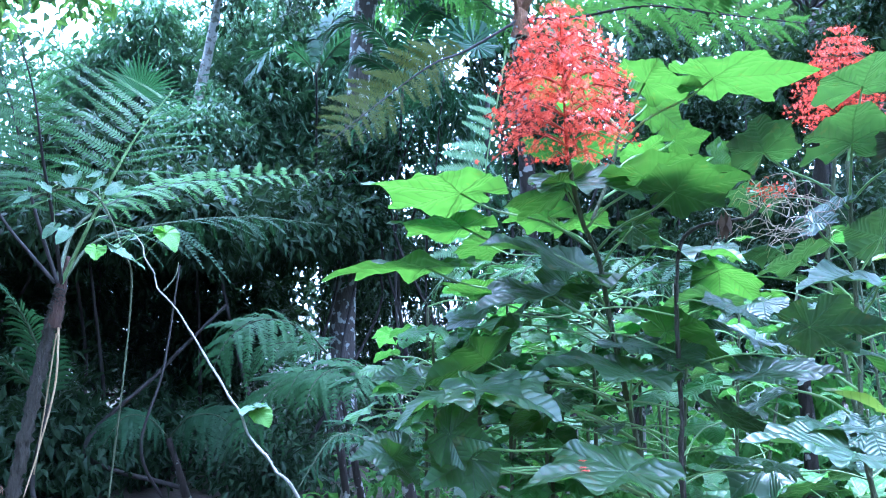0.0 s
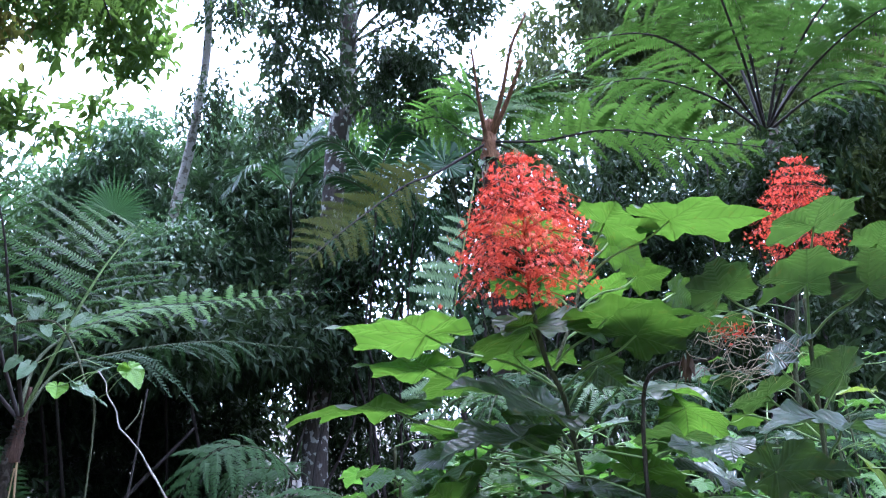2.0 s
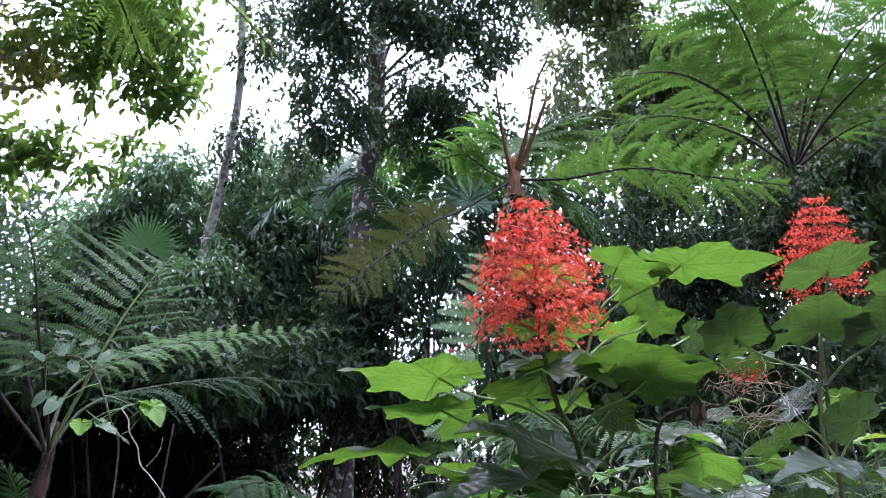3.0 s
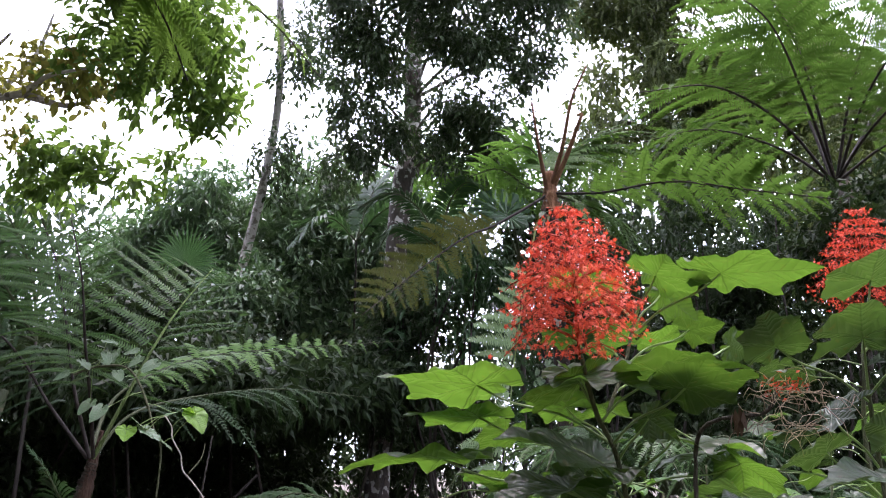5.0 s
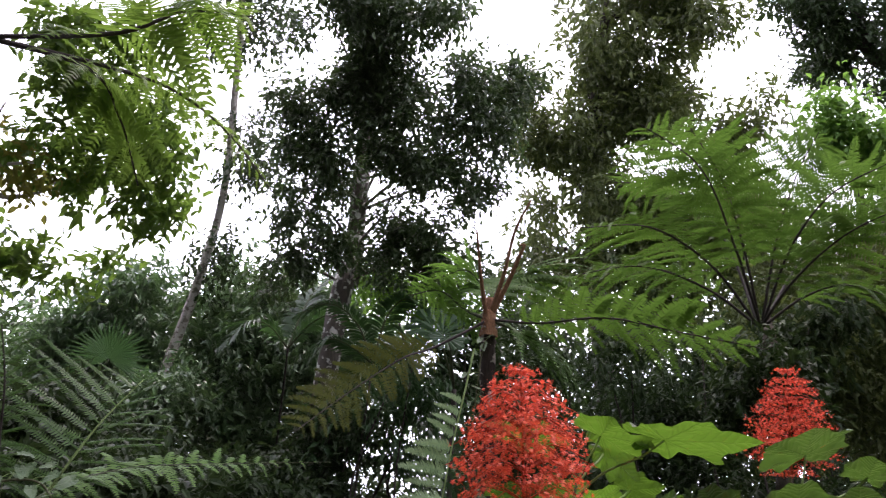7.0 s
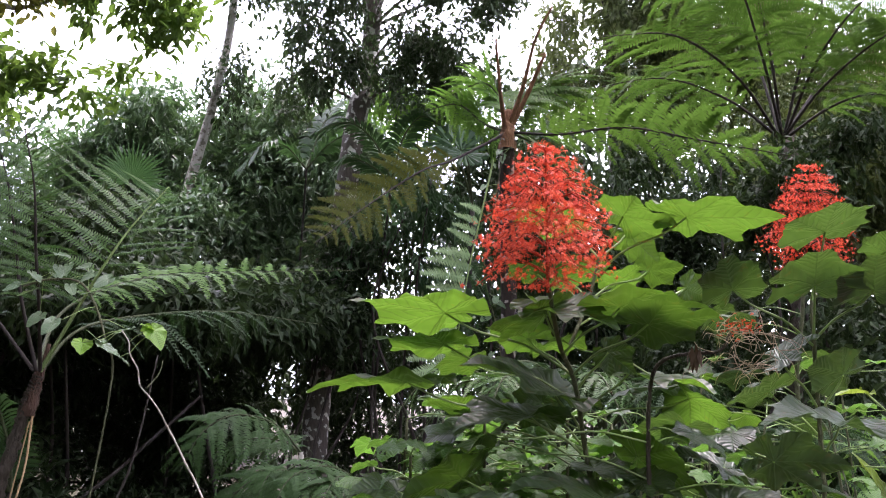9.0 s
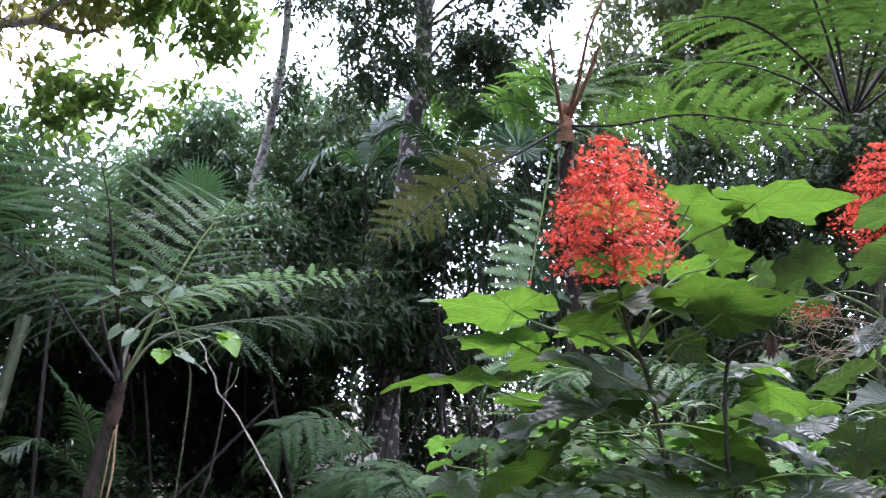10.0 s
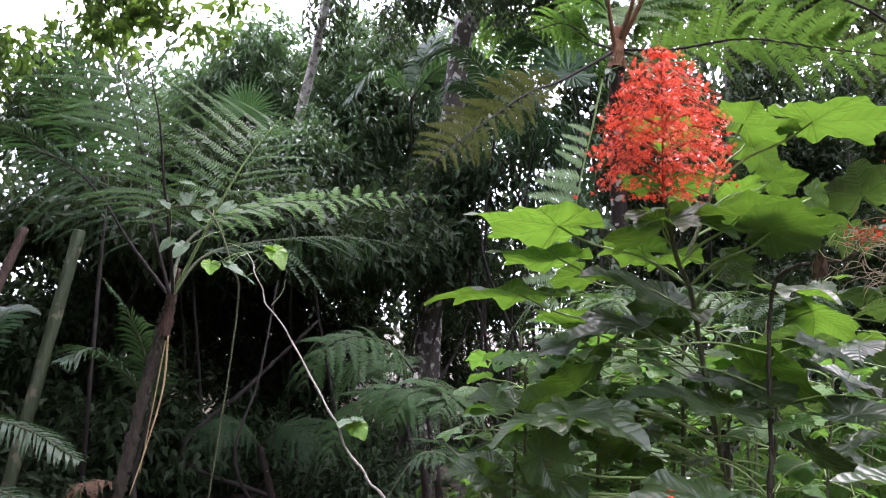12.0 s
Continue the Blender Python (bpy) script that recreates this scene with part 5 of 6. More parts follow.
tree([(8.5, 19.5, 0.0), (10.442, 14.900, 11.973), (9.709, 14.616, 13.031), (8.904, 13.887, 14.501)], (0.22, 0.12),
     [((8.638, 14.809, 13.618), (1.2, 1.4, 1.0)), ((10.265, 14.175, 13.108), (1.5, 1.5, 1.3)), ((9.114, 13.792, 14.458), (2.4, 2, 1.4)), ((10.921, 13.504, 13.318), (1.6, 1.5, 1.5))],
     1100, 74, "tall distant tree with a reddish trunk and dark crown", (0.18, 0.08), M_CANOPY, M_DARK_BARK)


tree([(6.6, 10.6, 0.0), (6.011, 9.831, 6.524), (5.787, 9.220, 7.808)], (0.08, 0.04),
     [((5.057, 8.288, 7.303), (0.30, 0.25, 0.20)), ((5.393, 8.333, 7.071), (0.27, 0.23, 0.20)), ((5.026, 8.489, 7.052), (0.20, 0.18, 0.17)), ((5.716, 8.483, 6.847), (0.26, 0.23, 0.20)), ((5.957, 8.431, 7.210), (0.20, 0.18, 0.16))],
     210, 75, "young tree with fresh light-green leaves", (0.13, 0.06), M_YOUNG, M_DARK_BARK)


# ---- thickets that close the view ----
def thicket(clumps, twigs, seed, label, material=M_THICKET, rounded=False, leaf=(0.13, 0.055), per=14, spray=0.35, hang=0.5, stems=3):
    rng = np.random.default_rng(seed)
    c0 = clumps[0][0]
    t = thing("thicket", (c0[0], c0[1], 0.0), label, "bush", "forest thickets")
    for i in range(min(stems, len(clumps))):
        p = clumps[i][0]
        part("stem", Shape().tube([(p[0] + rng.uniform(-0.5, 0.5), p[1], 0.0), lerp((p[0], p[1], 0), p, 0.35) + rng.normal(0, 0.22, 3), lerp((p[0], p[1], 0), p, 0.7) + rng.normal(0, 0.22, 3), p], 0.024, 0.008, 8, 20), M_DARK_BARK, t)
    part("foliage", cloud_of_leaves(clumps, twigs, per, leaf[0], leaf[1], rng, hang, 0.2, spray, rounded), material, t, smooth=False)
    return t


thicket([((-2.835, 12.195, 4.999), (1.6, 1.2, 1.5)), ((-4.178, 12.428, 4.714), (1.4, 1.2, 1.2)), ((-1.868, 12.025, 4.356), (1.4, 1.1, 1.4)), ((-2.923, 11.943, 3.750), (1.6, 1.0, 1.0)), ((-5.359, 12.584, 4.489), (1.2, 1.2, 1.0)), ((-1.241, 12.367, 5.311), (1.2, 1.0, 1.1)), ((-4.086, 12.025, 5.675), (0.60, 1.0, 0.36)), ((-4.627, 12.114, 5.229), (0.52, 1.0, 0.31)), ((-5.217, 12.181, 4.909), (0.39, 1.0, 0.22))], 4400, 81, "vine-covered wall of glossy dark leaves", rounded=True)
thicket([((-0.816, 8.808, 3.160), (0.5, 0.35, 0.55)), ((-0.972, 8.898, 2.435), (0.6, 0.35, 0.45)), ((-1.121, 8.836, 2.795), (0.5, 0.35, 0.4))], 330, 92, "leafy creeper wrapped about the big trunk", M_CANOPY, leaf=(0.1, 0.045))
thicket([((-3.192, 10.500, 3.736), (0.7, 0.4, 0.4)), ((-3.252, 10.387, 3.095), (0.8, 0.4, 0.5))], 420, 93, "glossy bush at the foot of the pale tree")
# thickets with M_CANOPY carry their shade in the leaf colour
thicket([((-4.548, 9.980, 2.342), (2.2, 1.0, 1.4)), ((-3.262, 10.474, 2.312), (1.6, 1.0, 1.1)), ((-2.340, 11.206, 2.600), (1.4, 1.0, 0.75))], 1530, 82, "thicket of small leaves, deep shade put into their colour", M_CANOPY)
thicket([((-3.177, 10.521, 1.024), (1.2, 1.0, 1.1)), ((-3.864, 9.742, 0.861), (2.0, 1.0, 1.2)), ((-1.991, 9.697, 0.084), (1.4, 1.0, 0.9))], 900, 83, "thicket of small leaves, deep shade put into their colour", M_CANOPY)
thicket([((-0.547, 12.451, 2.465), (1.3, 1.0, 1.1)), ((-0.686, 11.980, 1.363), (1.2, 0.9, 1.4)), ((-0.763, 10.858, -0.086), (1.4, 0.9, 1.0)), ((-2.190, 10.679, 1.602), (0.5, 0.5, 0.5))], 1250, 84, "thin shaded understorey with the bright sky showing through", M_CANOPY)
thicket([((1.271, 11.839, 2.990), (1.2, 1.0, 1.3)), ((1.013, 10.945, 1.078), (1.5, 1.0, 1.6)), ((2.381, 11.720, 2.489), (1.4, 1.0, 1.6)), ((0.861, 9.228, 3.880), (0.49, 0.53, 0.56)), ((1.280, 9.325, 3.315), (0.46, 0.43, 0.39)), ((0.519, 9.322, 4.508), (0.34, 0.30, 0.27)), ((1.543, 9.384, 4.087), (0.34, 0.37, 0.40))], 1750, 85, "understorey leaves with shade put into their colour", M_CANOPY)
thicket([((1.354, 9.965, 4.230), (1.0, 0.8, 1.0)), ((2.444, 9.757, 4.225), (1.2, 0.8, 0.8)), ((1.914, 9.533, 3.449), (1.2, 0.8, 0.9)), ((0.380, 10.540, 4.336), (0.8, 0.8, 0.9))], 150, 91, "shade-toned understorey behind the fern trunk", M_CANOPY)
thicket([((3.005, 10.490, 2.892), (1.6, 1.0, 1.7)), ((2.979, 8.486, 1.173), (1.6, 1.0, 1.4)), ((4.082, 8.570, 1.870), (1.5, 1.0, 1.6)), ((3.892, 12.029, 4.526), (1.6, 1, 0.7)), ((3.545, 6.853, 2.185), (0.62, 0.50, 0.38)), ((3.576, 6.430, 1.713), (0.53, 0.47, 0.40))], 2100, 86, "understorey leaves with shade put into their colour", M_CANOPY)
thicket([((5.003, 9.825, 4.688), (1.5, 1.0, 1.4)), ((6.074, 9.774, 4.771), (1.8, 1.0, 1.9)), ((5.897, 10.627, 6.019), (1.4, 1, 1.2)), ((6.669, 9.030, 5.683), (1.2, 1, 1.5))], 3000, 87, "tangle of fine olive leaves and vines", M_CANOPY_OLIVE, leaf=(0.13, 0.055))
thicket([((3.494, 7.517, 3.684), (0.6, 0.35, 0.45)), ((3.215, 7.696, 3.455), (0.7, 0.35, 0.45)), ((4.140, 8.012, 4.423), (0.6, 0.4, 0.6))], 280, 94, "tangle of small shade-toned leaves below the fern crown", M_CANOPY)
thicket([((-4.698, 7.535, 0.997), (1.09, 0.98, 0.88)), ((-4.654, 8.738, 1.144), (1.20, 1.10, 1.01)), ((-4.036, 6.669, 0.206), (1.44, 1.10, 0.77))], 1300, 88, "shade-toned understorey beside the fern", M_CANOPY)
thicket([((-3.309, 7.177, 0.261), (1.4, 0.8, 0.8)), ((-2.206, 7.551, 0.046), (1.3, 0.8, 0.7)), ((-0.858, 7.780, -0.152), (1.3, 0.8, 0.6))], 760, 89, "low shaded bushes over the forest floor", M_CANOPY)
thicket([((0.496, 6.356, 0.234), (1.3, 0.7, 0.6)), ((1.458, 5.208, 0.497), (1.2, 0.6, 0.6)), ((2.225, 4.957, 0.644), (1.2, 0.6, 0.7))], 680, 90, "low green bushes over the forest floor", M_YOUNG, leaf=(0.12, 0.05))


thicket([((-0.246, 8.704, 3.591), (0.4, 0.4, 0.42)), ((0.019, 8.601, 4.016), (0.35, 0.4, 0.3)), ((-0.603, 8.761, 3.215), (0.35, 0.4, 0.35)), ((0.106, 8.806, 3.120), (0.4, 0.4, 0.35)), ((0.279, 8.886, 3.713), (0.3, 0.3, 0.4))], 115, 97, "dark bush with long narrow hanging leaves", M_PALM, leaf=(0.17, 0.045), hang=1.0, per=10)
thicket([((1.883, 9.737, 4.898), (0.8, 0.5, 0.55)), ((2.661, 9.506, 5.056), (0.8, 0.5, 0.6)), ((3.473, 9.341, 4.806), (0.8, 0.5, 0.6))], 80, 98, "shade-toned green bush behind the fern frond", M_CANOPY)
# leaf roof added to keep overhead light off the understorey
thicket([((-3.4, 7.6, 2.36), (1.0, 1.3, 0.2)), ((-1.9, 7.7, 2.36), (1.0, 1.3, 0.2)), ((-2.7, 8.9, 2.5), (1.2, 1.0, 0.22)), ((-1.3, 9.0, 2.45), (0.9, 1.0, 0.22)), ((-3.6, 9.4, 2.6), (1.2, 1.0, 0.25)), ((-2.4, 6.6, 2.3), (0.9, 0.7, 0.16)), ((-4.4, 8.2, 2.5), (1.0, 1.4, 0.25))], 2300, 95, "flat layers of dark leaves added to shade the understorey", M_CANOPY)
thicket([((0.131, 9.389, 4.843), (0.5, 0.4, 0.3)), ((-0.282, 9.317, 5.022), (0.45, 0.4, 0.3)), ((0.569, 9.353, 4.913), (0.35, 0.4, 0.3))], 330, 99, "fresh-green leafy bush behind the brown fern crown", M_YOUNG, leaf=(0.08, 0.035))
thicket([((-3.439, 7.862, 3.187), (0.49, 0.46, 0.43)), ((-4.024, 7.766, 2.488), (0.74, 0.51, 0.28)), ((-4.539, 7.787, 2.764), (0.40, 0.34, 0.29)), ((-4.734, 7.705, 3.413), (0.52, 0.45, 0.37)), ((-5.212, 7.753, 2.390), (0.40, 0.36, 0.32)), ((-5.092, 7.629, 3.826), (0.29, 0.26, 0.23))], 430, 96, "shade-toned bush behind the feathery fern", M_CANOPY)


# ---- far woods, and unseen leaf belts added to block light ----
def woods(name, start, stop, near, far, height, count, leaf, seed, material, label, low=0.0):
    """Leaves in a curved belt: angles from straight ahead, to the right."""
    rng = np.random.default_rng(seed)
    a = rng.uniform(radians(start), radians(stop), count)
    r = rng.uniform(near, far, count)
    wave = 1 + 0.16 * np.sin(a * 9 + seed) + 0.1 * np.sin(a * 23 + 2 * seed)
    z = low + (height * wave - low) * rng.uniform(0, 1, count) ** 0.9
    clump = 0.5 * np.sin(a * 40 + z) + 0.4 * np.sin(z * 2.3 + a * 17)
    base = np.stack([np.sin(a) * (r + clump), np.cos(a) * (r + clump), z], -1)
    al = unit(rng.normal(0, 0.7, (count, 3)) - np.array([0, 0, 0.5]))
    sd = unit(np.cross(al, rng.normal(0, 0.5, (count, 3)) + np.array([0, 0, 1.0])))
    s = Shape().blades(base, al, sd, leaf * rng.uniform(0.6, 1.3, count), leaf * 0.45 * rng.uniform(0.7, 1.2, count), np.cross(sd, al), 0.15)
    return tagged(new(name, s.mesh(name, material, False)), label, "woods", kind="stuff")


woods("far_woods", -9, 4.5, 18, 25, 7.6, 2700, 0.3, 136, M_CANOPY, "far dark rainforest with bright gaps of sky")
woods("far_woods", 4.5, 52, 18, 25, 8.6, 27000, 0.34, 131, M_CANOPY, "far dark rainforest with bright gaps of sky")
woods("far_woods", -14, -9, 17, 23, 4.8, 2000, 0.3, 135, M_CANOPY, "thin far leaves before the bright sky")
woods("far_woods", -24, -14, 17, 23, 4.8, 5200, 0.3, 134, M_CANOPY, "far dark rainforest with bright gaps of sky")
woods("far_woods", -60, -24, 16, 23, 6.2, 13000, 0.3, 132, M_CANOPY, "thin far rainforest edge against the sky")
# belts beside and behind the camera are never seen; they only cut sky light
woods("surrounding_woods", 52, 120, 9, 14, 13.0, 6500, 0.92, 133, M_CANOPY, "tall unseen leaf belt added to block sky light")
woods("surrounding_woods", 120, 165, 11, 16, 7.5, 3200, 0.92, 137, M_CANOPY, "lower unseen leaf belt added, leaving more sky light")
woods("surrounding_woods", 165, 215, 10, 15, 12.0, 4600, 0.92, 139, M_CANOPY, "tall unseen leaf belt added to block sky light")
woods("surrounding_woods", 215, 317, 9, 14, 14.0, 9000, 0.92, 138, M_CANOPY, "tall unseen leaf belt added to block sky light")


# leaf sheets added above the view, only to shade what lies below
def canopy(x0, x1, y0, y1, z0, z1, count, leaf, seed, label):
    rng = np.random.default_rng(seed)
    base = np.stack([rng.uniform(x0, x1, count), rng.uniform(y0, y1, count), rng.uniform(z0, z1, count)], -1)
    al = unit(rng.normal(0, 1, (count, 3)) * np.array([1, 1, 0.35]))
    sd = unit(np.cross(al, rng.normal(0, 0.3, (count, 3)) + np.array([0, 0, 1.0])))
    s = Shape().blades(base, al, sd, leaf * rng.uniform(0.6, 1.3, count), leaf * 0.5, np.cross(sd, al), 0.2)
    return tagged(new("overhead_canopy", s.mesh("overhead_canopy", M_CANOPY, False)), label, "woods", kind="stuff")


canopy(-10, -2.5, -6, 5.4, 9.5, 12.5, 7500, 0.6, 141, "unseen leaf layer added overhead to shade one side of the clearing")
canopy(-2.5, -1.0, -6, 3.6, 9.5, 12.5, 1700, 0.6, 144, "unseen leaf layer added overhead to shade one side of the clearing")
canopy(-9, 0.0, 5.6, 7.4, 11.5, 14.0, 3200, 0.55, 142, "unseen leaf layer added overhead to shade one side of the clearing")


# ---- overhanging branch ----
def overhang():
    rng = np.random.default_rng(97)
    base = (-6.2, 7.0, 0.0)
    t = thing("tree", base, "leaning tree with pale forked branches and loose overhanging leaves", "tree", "forest trees")
    part("trunk", Shape().tube([base, (-5.269, 5.770, 3.038), (-4.864, 5.844, 3.507), (-4.634, 5.769, 3.856), (-4.201, 5.440, 5.142), (-3.771, 4.824, 6.325)], 0.1, 0.035, 12, 40, 0.05, rng), M_PALE_BARK, t)
    for line in ([(-4.790, 5.870, 3.606), (-4.221, 5.733, 4.055), (-3.792, 5.655, 4.303), (-3.295, 5.615, 4.482), (-2.822, 5.502, 4.693)], [(-4.634, 5.769, 3.856), (-4.311, 5.746, 4.460), (-4.015, 5.709, 4.917)], [(-3.792, 5.655, 4.303), (-3.477, 5.665, 4.668), (-3.296, 5.570, 5.019)], [(-3.295, 5.615, 4.482), (-2.875, 5.638, 4.382), (-2.442, 5.608, 4.353)], [(-3.440, 4.774, 4.029), (-3.201, 4.686, 4.150), (-3.039, 4.677, 4.334)], [(-3.272, 4.819, 3.928), (-2.967, 4.761, 3.935), (-2.740, 4.678, 4.018), (-2.432, 4.618, 4.038)], [(-2.967, 4.761, 3.935), (-2.686, 4.816, 3.871), (-2.412, 4.750, 3.897)]):
        part("branch", Shape().tube(line, 0.03, 0.007, 8, 24, 0.06, rng), M_PALE_BARK, t)
    clumps = [((-2.035, 4.548, 4.655), (0.41, 0.30, 0.20)), ((-1.836, 4.553, 4.333), (0.27, 0.24, 0.22)), ((-2.122, 4.680, 4.265), (0.22, 0.22, 0.22)), ((-1.819, 4.646, 4.060), (0.22, 0.20, 0.18)), ((-1.769, 4.722, 3.839), (0.16, 0.14, 0.13)), ((-2.199, 4.873, 4.009), (0.15, 0.16, 0.17)), ((-1.576, 4.883, 3.991), (0.11, 0.10, 0.09)), ((-2.331, 4.662, 4.626), (0.19, 0.21, 0.23)), ((-2.798, 4.996, 3.636), (0.24, 0.17, 0.10)), ((-2.899, 5.058, 3.452), (0.17, 0.16, 0.15)), ((-2.530, 5.017, 3.580), (0.19, 0.15, 0.11)), ((-2.390, 5.063, 3.445), (0.14, 0.12, 0.09)), ((-2.134, 5.203, 3.660), (0.12, 0.09, 0.05))]
    low = [((-3.562, 4.990, 3.311), (0.20, 0.15, 0.11)), ((-3.875, 5.082, 3.110), (0.16, 0.14, 0.12)), ((-3.853, 5.013, 3.507), (0.14, 0.12, 0.10)), ((-2.378, 4.369, 4.841), (0.22, 0.19, 0.16)), ((-2.021, 4.323, 4.926), (0.29, 0.22, 0.14)), ((-2.560, 4.730, 4.244), (0.17, 0.18, 0.18)), ((-1.799, 4.832, 3.941), (0.17, 0.14, 0.11))]
    old = [((-3.203, 4.693, 4.112), (0.23, 0.19, 0.15)), ((-2.897, 4.731, 4.160), (0.23, 0.19, 0.15)), ((-2.634, 4.712, 3.922), (0.19, 0.15, 0.11)), ((-3.527, 4.881, 3.936), (0.22, 0.17, 0.12)), ((-2.474, 4.700, 4.121), (0.15, 0.13, 0.11)), ((-3.670, 4.815, 4.174), (0.16, 0.16, 0.16)), ((-3.084, 4.863, 3.845), (0.16, 0.12, 0.08))]
    part("crown", cloud_of_leaves(clumps + low, 470, 11, 0.082, 0.045, rng, 0.4, 0.0, 0.2, True, 4), M_BRANCH_LEAF, t, smooth=False)
    part("ageing_leaves", cloud_of_leaves(old, 90, 10, 0.072, 0.042, rng, 0.4, 0.0, 0.22, True, 4), M_AGEING_LEAF, t, "thin olive-brown ageing leaves", smooth=False)


overhang()


# ---- palms ----
def fan_palm(base, fans, seed, label, material=M_PALM, **shape):
    rng = np.random.default_rng(seed)
    t = thing("fan_palm", base, label, "palm", "palms")
    heart = (base[0], base[1], min(f[0][2] for f in fans) - 0.35)
    part("trunk", Shape().tube([base, lerp(base, heart, 0.5), heart], 0.03, 0.025, 8, 16, 0.05, rng), M_DARK_BARK, t)
    for c, face, up, r in fans:
        leaf = part("fan_leaf", fan_leaf(c, face, up, r, rng, **shape), material, t, smooth=False)
        part("leaf_stalk", Shape().tube([heart, lerp(heart, c, 0.6) + np.array([0, 0, 0.1]), c], 0.012, 0.008, 7, 12), M_RACHIS, leaf)


fan_palm((-4.0, 9.6, 0), [((-3.396, 9.103, 3.867), (0.15, -1, -0.25), (0.1, -0.2, 1), 0.58), ((-3.477, 8.995, 3.245), (-0.1, -1, -0.2), (0, -0.2, 1), 0.45)], 101, "fan palm with pleated leaves among the bushes", segments=34, arc=4.0, split=0.45, droop=0.6)
fan_palm((0.45, 8.2, 0), [((0.289, 7.725, 4.000), (0.0, -1, 0.3), (-0.1, 0, 1), 0.3), ((0.321, 7.539, 3.920), (0.1, -0.8, 0.6), (0.0, -0.5, -1), 0.2), ((0.179, 7.895, 4.136), (-0.2, -0.9, 0.4), (-0.5, 0, 0.8), 0.3)], 102, "small fan palm with dark split leaves", segments=11, arc=4.4, split=0.93, droop=0.3, gap=0.85)


def feather_palm(base, ribs, seed, label, reach=0.5, width=0.035, material=M_PALM):
    rng = np.random.default_rng(seed)
    t = thing("feather_palm", base, label, "palm", "palms")
    heart = ribs[0][0]
    part("trunk", Shape().tube([base, lerp(base, heart, 0.5) + rng.normal(0, 0.12, 3), heart], 0.018, 0.013, 8, 24, 0.1, rng), M_DARK_BARK, t)
    for line in ribs:
        leaf = part("feather_leaf", feather_frond(line, reach, 46, rng, width), material, t, smooth=False)
        part("leaf_rib", Shape().tube(line, 0.014, 0.004, 7, 24), M_RACHIS, leaf)


h = (-0.163, 9.813, 3.418)
feather_palm((h[0], h[1], 0), [[h, (-0.430, 9.689, 3.937), (-0.617, 9.453, 4.011), (-0.931, 9.339, 3.521)], [h, (-0.027, 9.698, 3.940), (0.303, 9.483, 3.953), (0.623, 9.376, 3.463)], [h, (-0.235, 9.934, 4.210), (-0.382, 10.143, 4.554), (-0.674, 10.280, 4.741)], [h, (-0.557, 9.576, 3.505), (-0.741, 9.394, 3.336), (-0.801, 9.375, 2.810)], [h, (0.106, 9.591, 3.509), (0.365, 9.439, 3.213), (0.428, 9.416, 2.685)]], 111, "feather palm with long narrow hanging leaflets", 0.6, 0.045)
h = (-1.630, 10.457, 4.500)
feather_palm((h[0], h[1] + 2.6, 0), [[h, (-1.334, 10.392, 4.850), (-0.954, 10.196, 4.932), (-0.592, 10.114, 4.617)], [h, (-1.902, 10.333, 4.758), (-2.140, 10.096, 4.683), (-2.380, 9.947, 4.283)], [h, (-1.512, 10.613, 5.073), (-1.381, 10.724, 5.417), (-1.094, 10.838, 5.769)]], 112, "feather palm in front of the vine wall", 0.5, 0.04)
h = (-3.570, 4.655, 0.615)
feather_palm((h[0], h[1], 0), [[h, (-3.290, 4.641, 0.817), (-2.947, 4.618, 0.783), (-2.588, 4.569, 0.638)], [h, (-3.728, 5.103, 1.133), (-3.703, 5.376, 1.440), (-3.698, 5.619, 1.527)], [h, (-3.167, 4.418, 0.483), (-2.805, 4.179, 0.520), (-2.548, 4.086, 0.467)]], 113, "feather palm with dark arching leaves and pale ribs", 0.3, 0.022)
h = (-2.684, 5.679, 0.842)
feather_palm((h[0], h[1], 0), [[h, (-2.692, 5.591, 1.127), (-2.766, 5.456, 1.443), (-2.947, 5.360, 1.720)], [h, (-2.830, 5.521, 1.084), (-2.992, 5.333, 1.239), (-3.088, 5.160, 1.163)]], 114, "slender feather palm with hanging dark leaflets", 0.32, 0.02)
h = (-3.421, 6.165, 2.511)
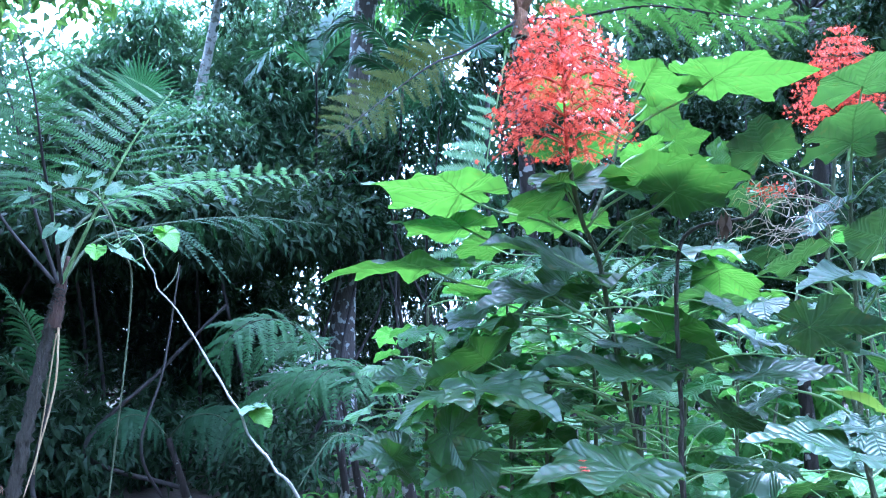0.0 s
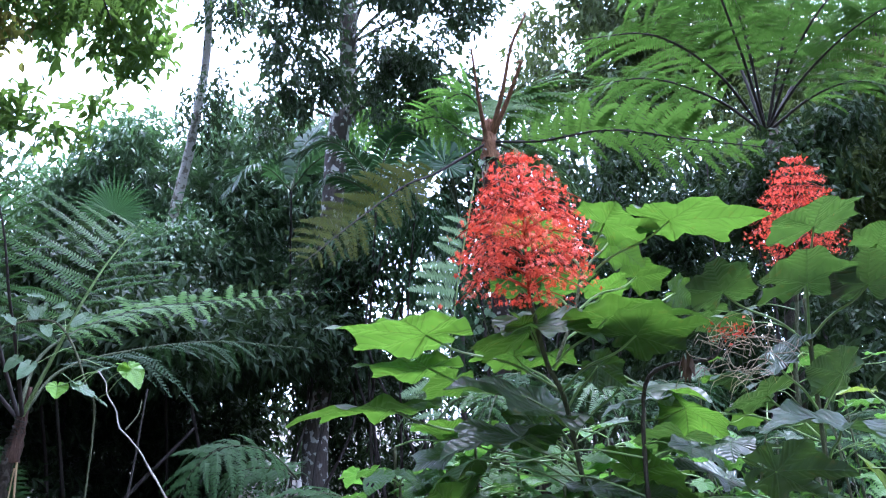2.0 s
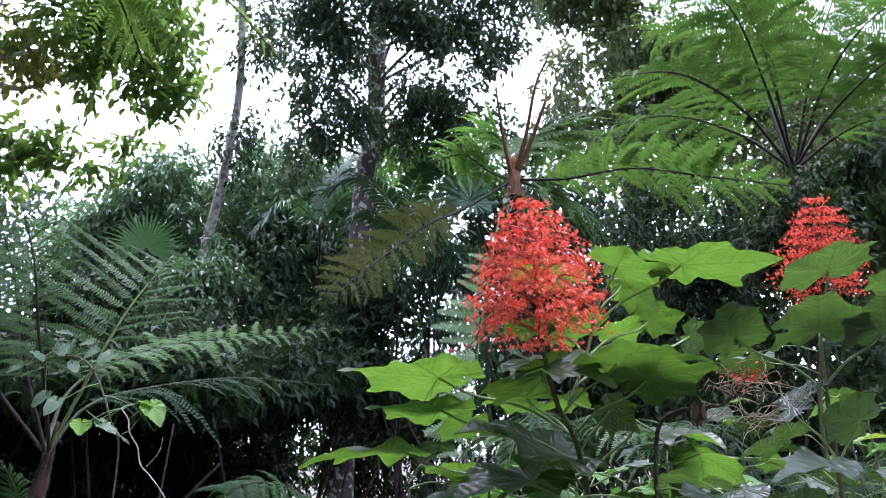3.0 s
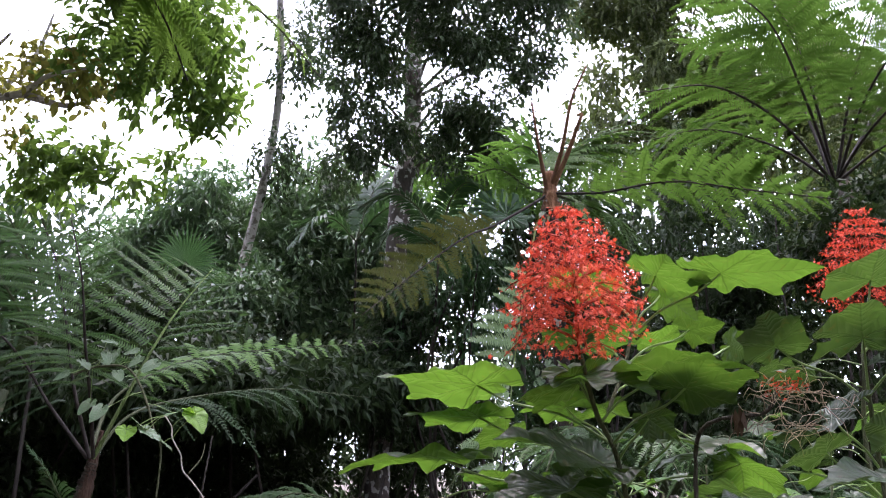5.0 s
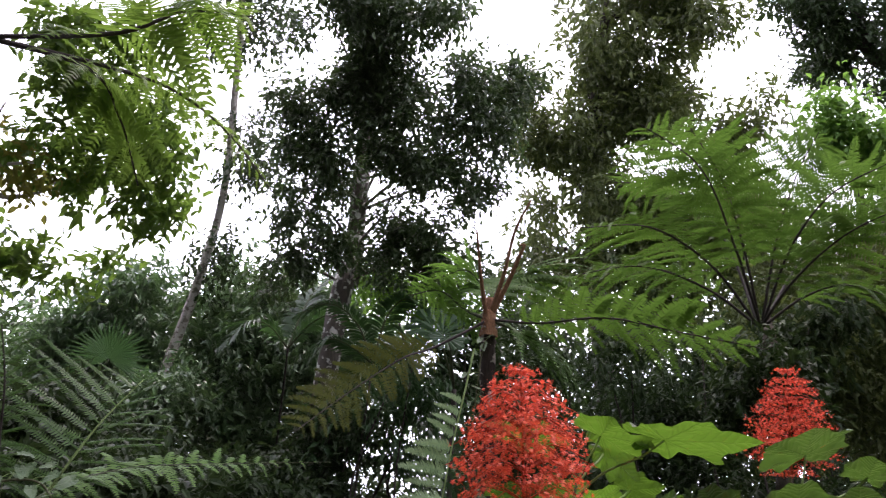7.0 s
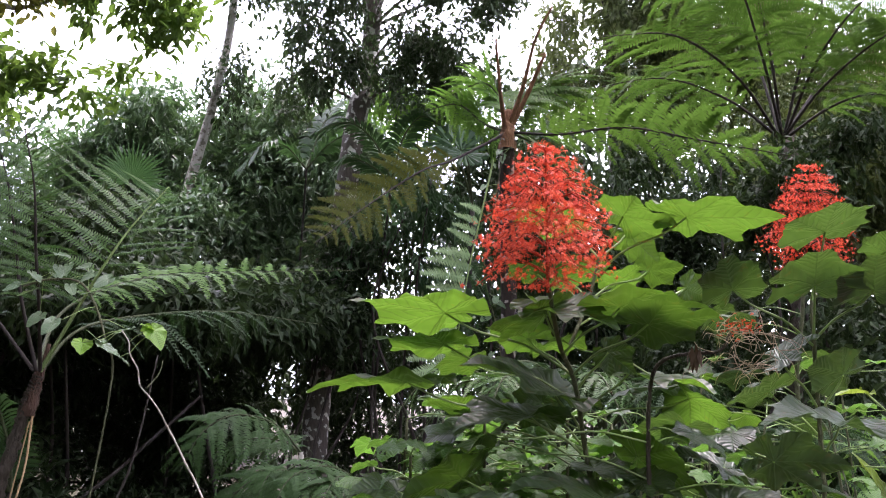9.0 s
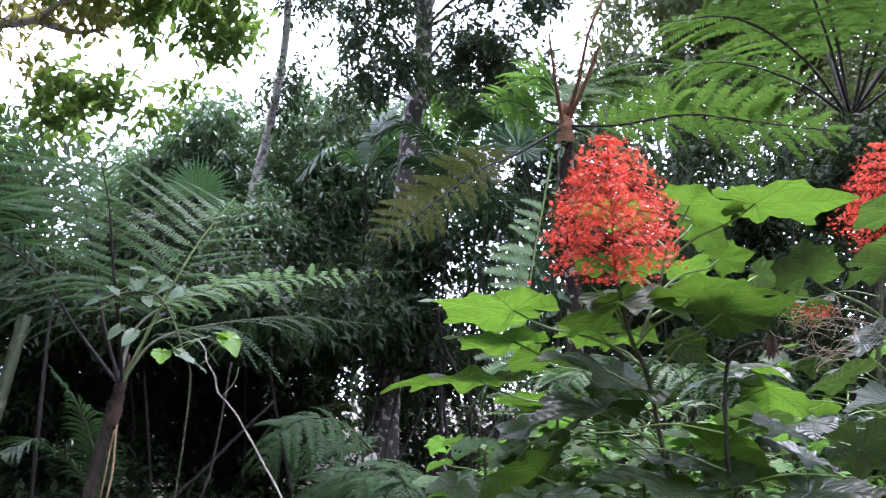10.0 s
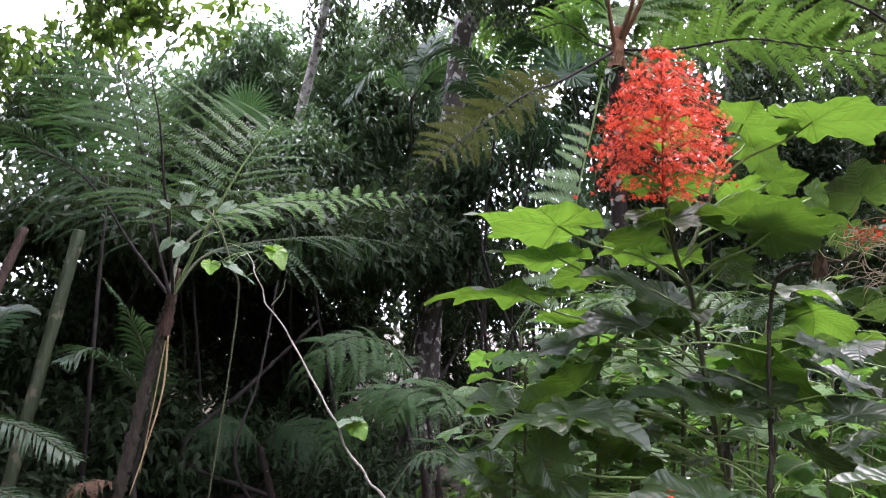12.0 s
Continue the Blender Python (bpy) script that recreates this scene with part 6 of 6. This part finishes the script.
feather_palm((h[0], h[1], 0), [[h, (-3.549, 5.908, 2.864), (-3.685, 5.623, 3.182), (-3.829, 5.325, 3.423)], [h, (-3.451, 6.051, 2.992), (-3.575, 5.869, 3.394), (-3.722, 5.678, 3.685)], [h, (-3.606, 5.807, 2.618), (-3.806, 5.519, 2.808), (-3.982, 5.258, 2.862)]], 115, "feather palm with thin dark leaflets against the sky", 0.5, 0.02)
h = (-0.428, 8.759, 3.931)
feather_palm((h[0], h[1], 0), [[h, (-0.617, 8.534, 4.300), (-0.913, 8.351, 4.452), (-1.254, 8.266, 4.265)], [h, (-0.316, 8.528, 4.364), (-0.142, 8.360, 4.555), (0.035, 8.275, 4.496)], [h, (-0.665, 8.505, 4.042), (-0.897, 8.374, 4.060), (-1.060, 8.326, 3.800)]], 116, "palm with narrow dark glossy leaflets", 0.32, 0.028)

# ---- culms and bare poles ----
def pole(name, line, r0, r1, material, label, category, seed=0):
    rng = np.random.default_rng(seed)
    t = thing(name, line[0], label, category)
    part("pole", Shape().tube(line, r0, r1, 10, 30, 0.05, rng), material, t)


low, high = np.array((-3.416, 5.413, 0.942)), np.array((-3.314, 5.597, 1.996))
foot = low + (low - high) * (low[2] / (high[2] - low[2]))
pole("bamboo_culm", [tuple(foot), tuple(low), tuple(high), tuple(high + (high - low) * 0.05)], 0.05, 0.042, M_BAMBOO, "smooth green culm standing among dark leaves", "bamboo", 1)
low, high = np.array((-2.944, 3.945, 1.170)), np.array((-2.961, 4.417, 1.964))
foot = low + (low - high) * (low[2] / (high[2] - low[2]))
pole("dead_trunk", [tuple(foot), tuple(low), tuple(lerp(low, high, 0.5)), tuple(high)], 0.036, 0.024, M_DEAD_WOOD, "broken reddish-brown leaning dead trunk", "dead trunk", 2)
pole("liana", [(-2.2, 7.0, 0.0), (-2.717, 6.357, 0.402), (-2.259, 6.605, 0.978), (-1.825, 6.965, 1.515)], 0.02, 0.012, M_DARK_BARK, "thin bare liana slanting through the shade", "vine", 3)
pole("liana", [(-1.9, 6.0, 0.0), (-2.006, 5.572, 0.538), (-1.903, 5.675, 1.090), (-1.882, 5.900, 1.795)], 0.012, 0.006, M_DARK_BARK, "thin upright bare stem in the shade", "vine", 4)
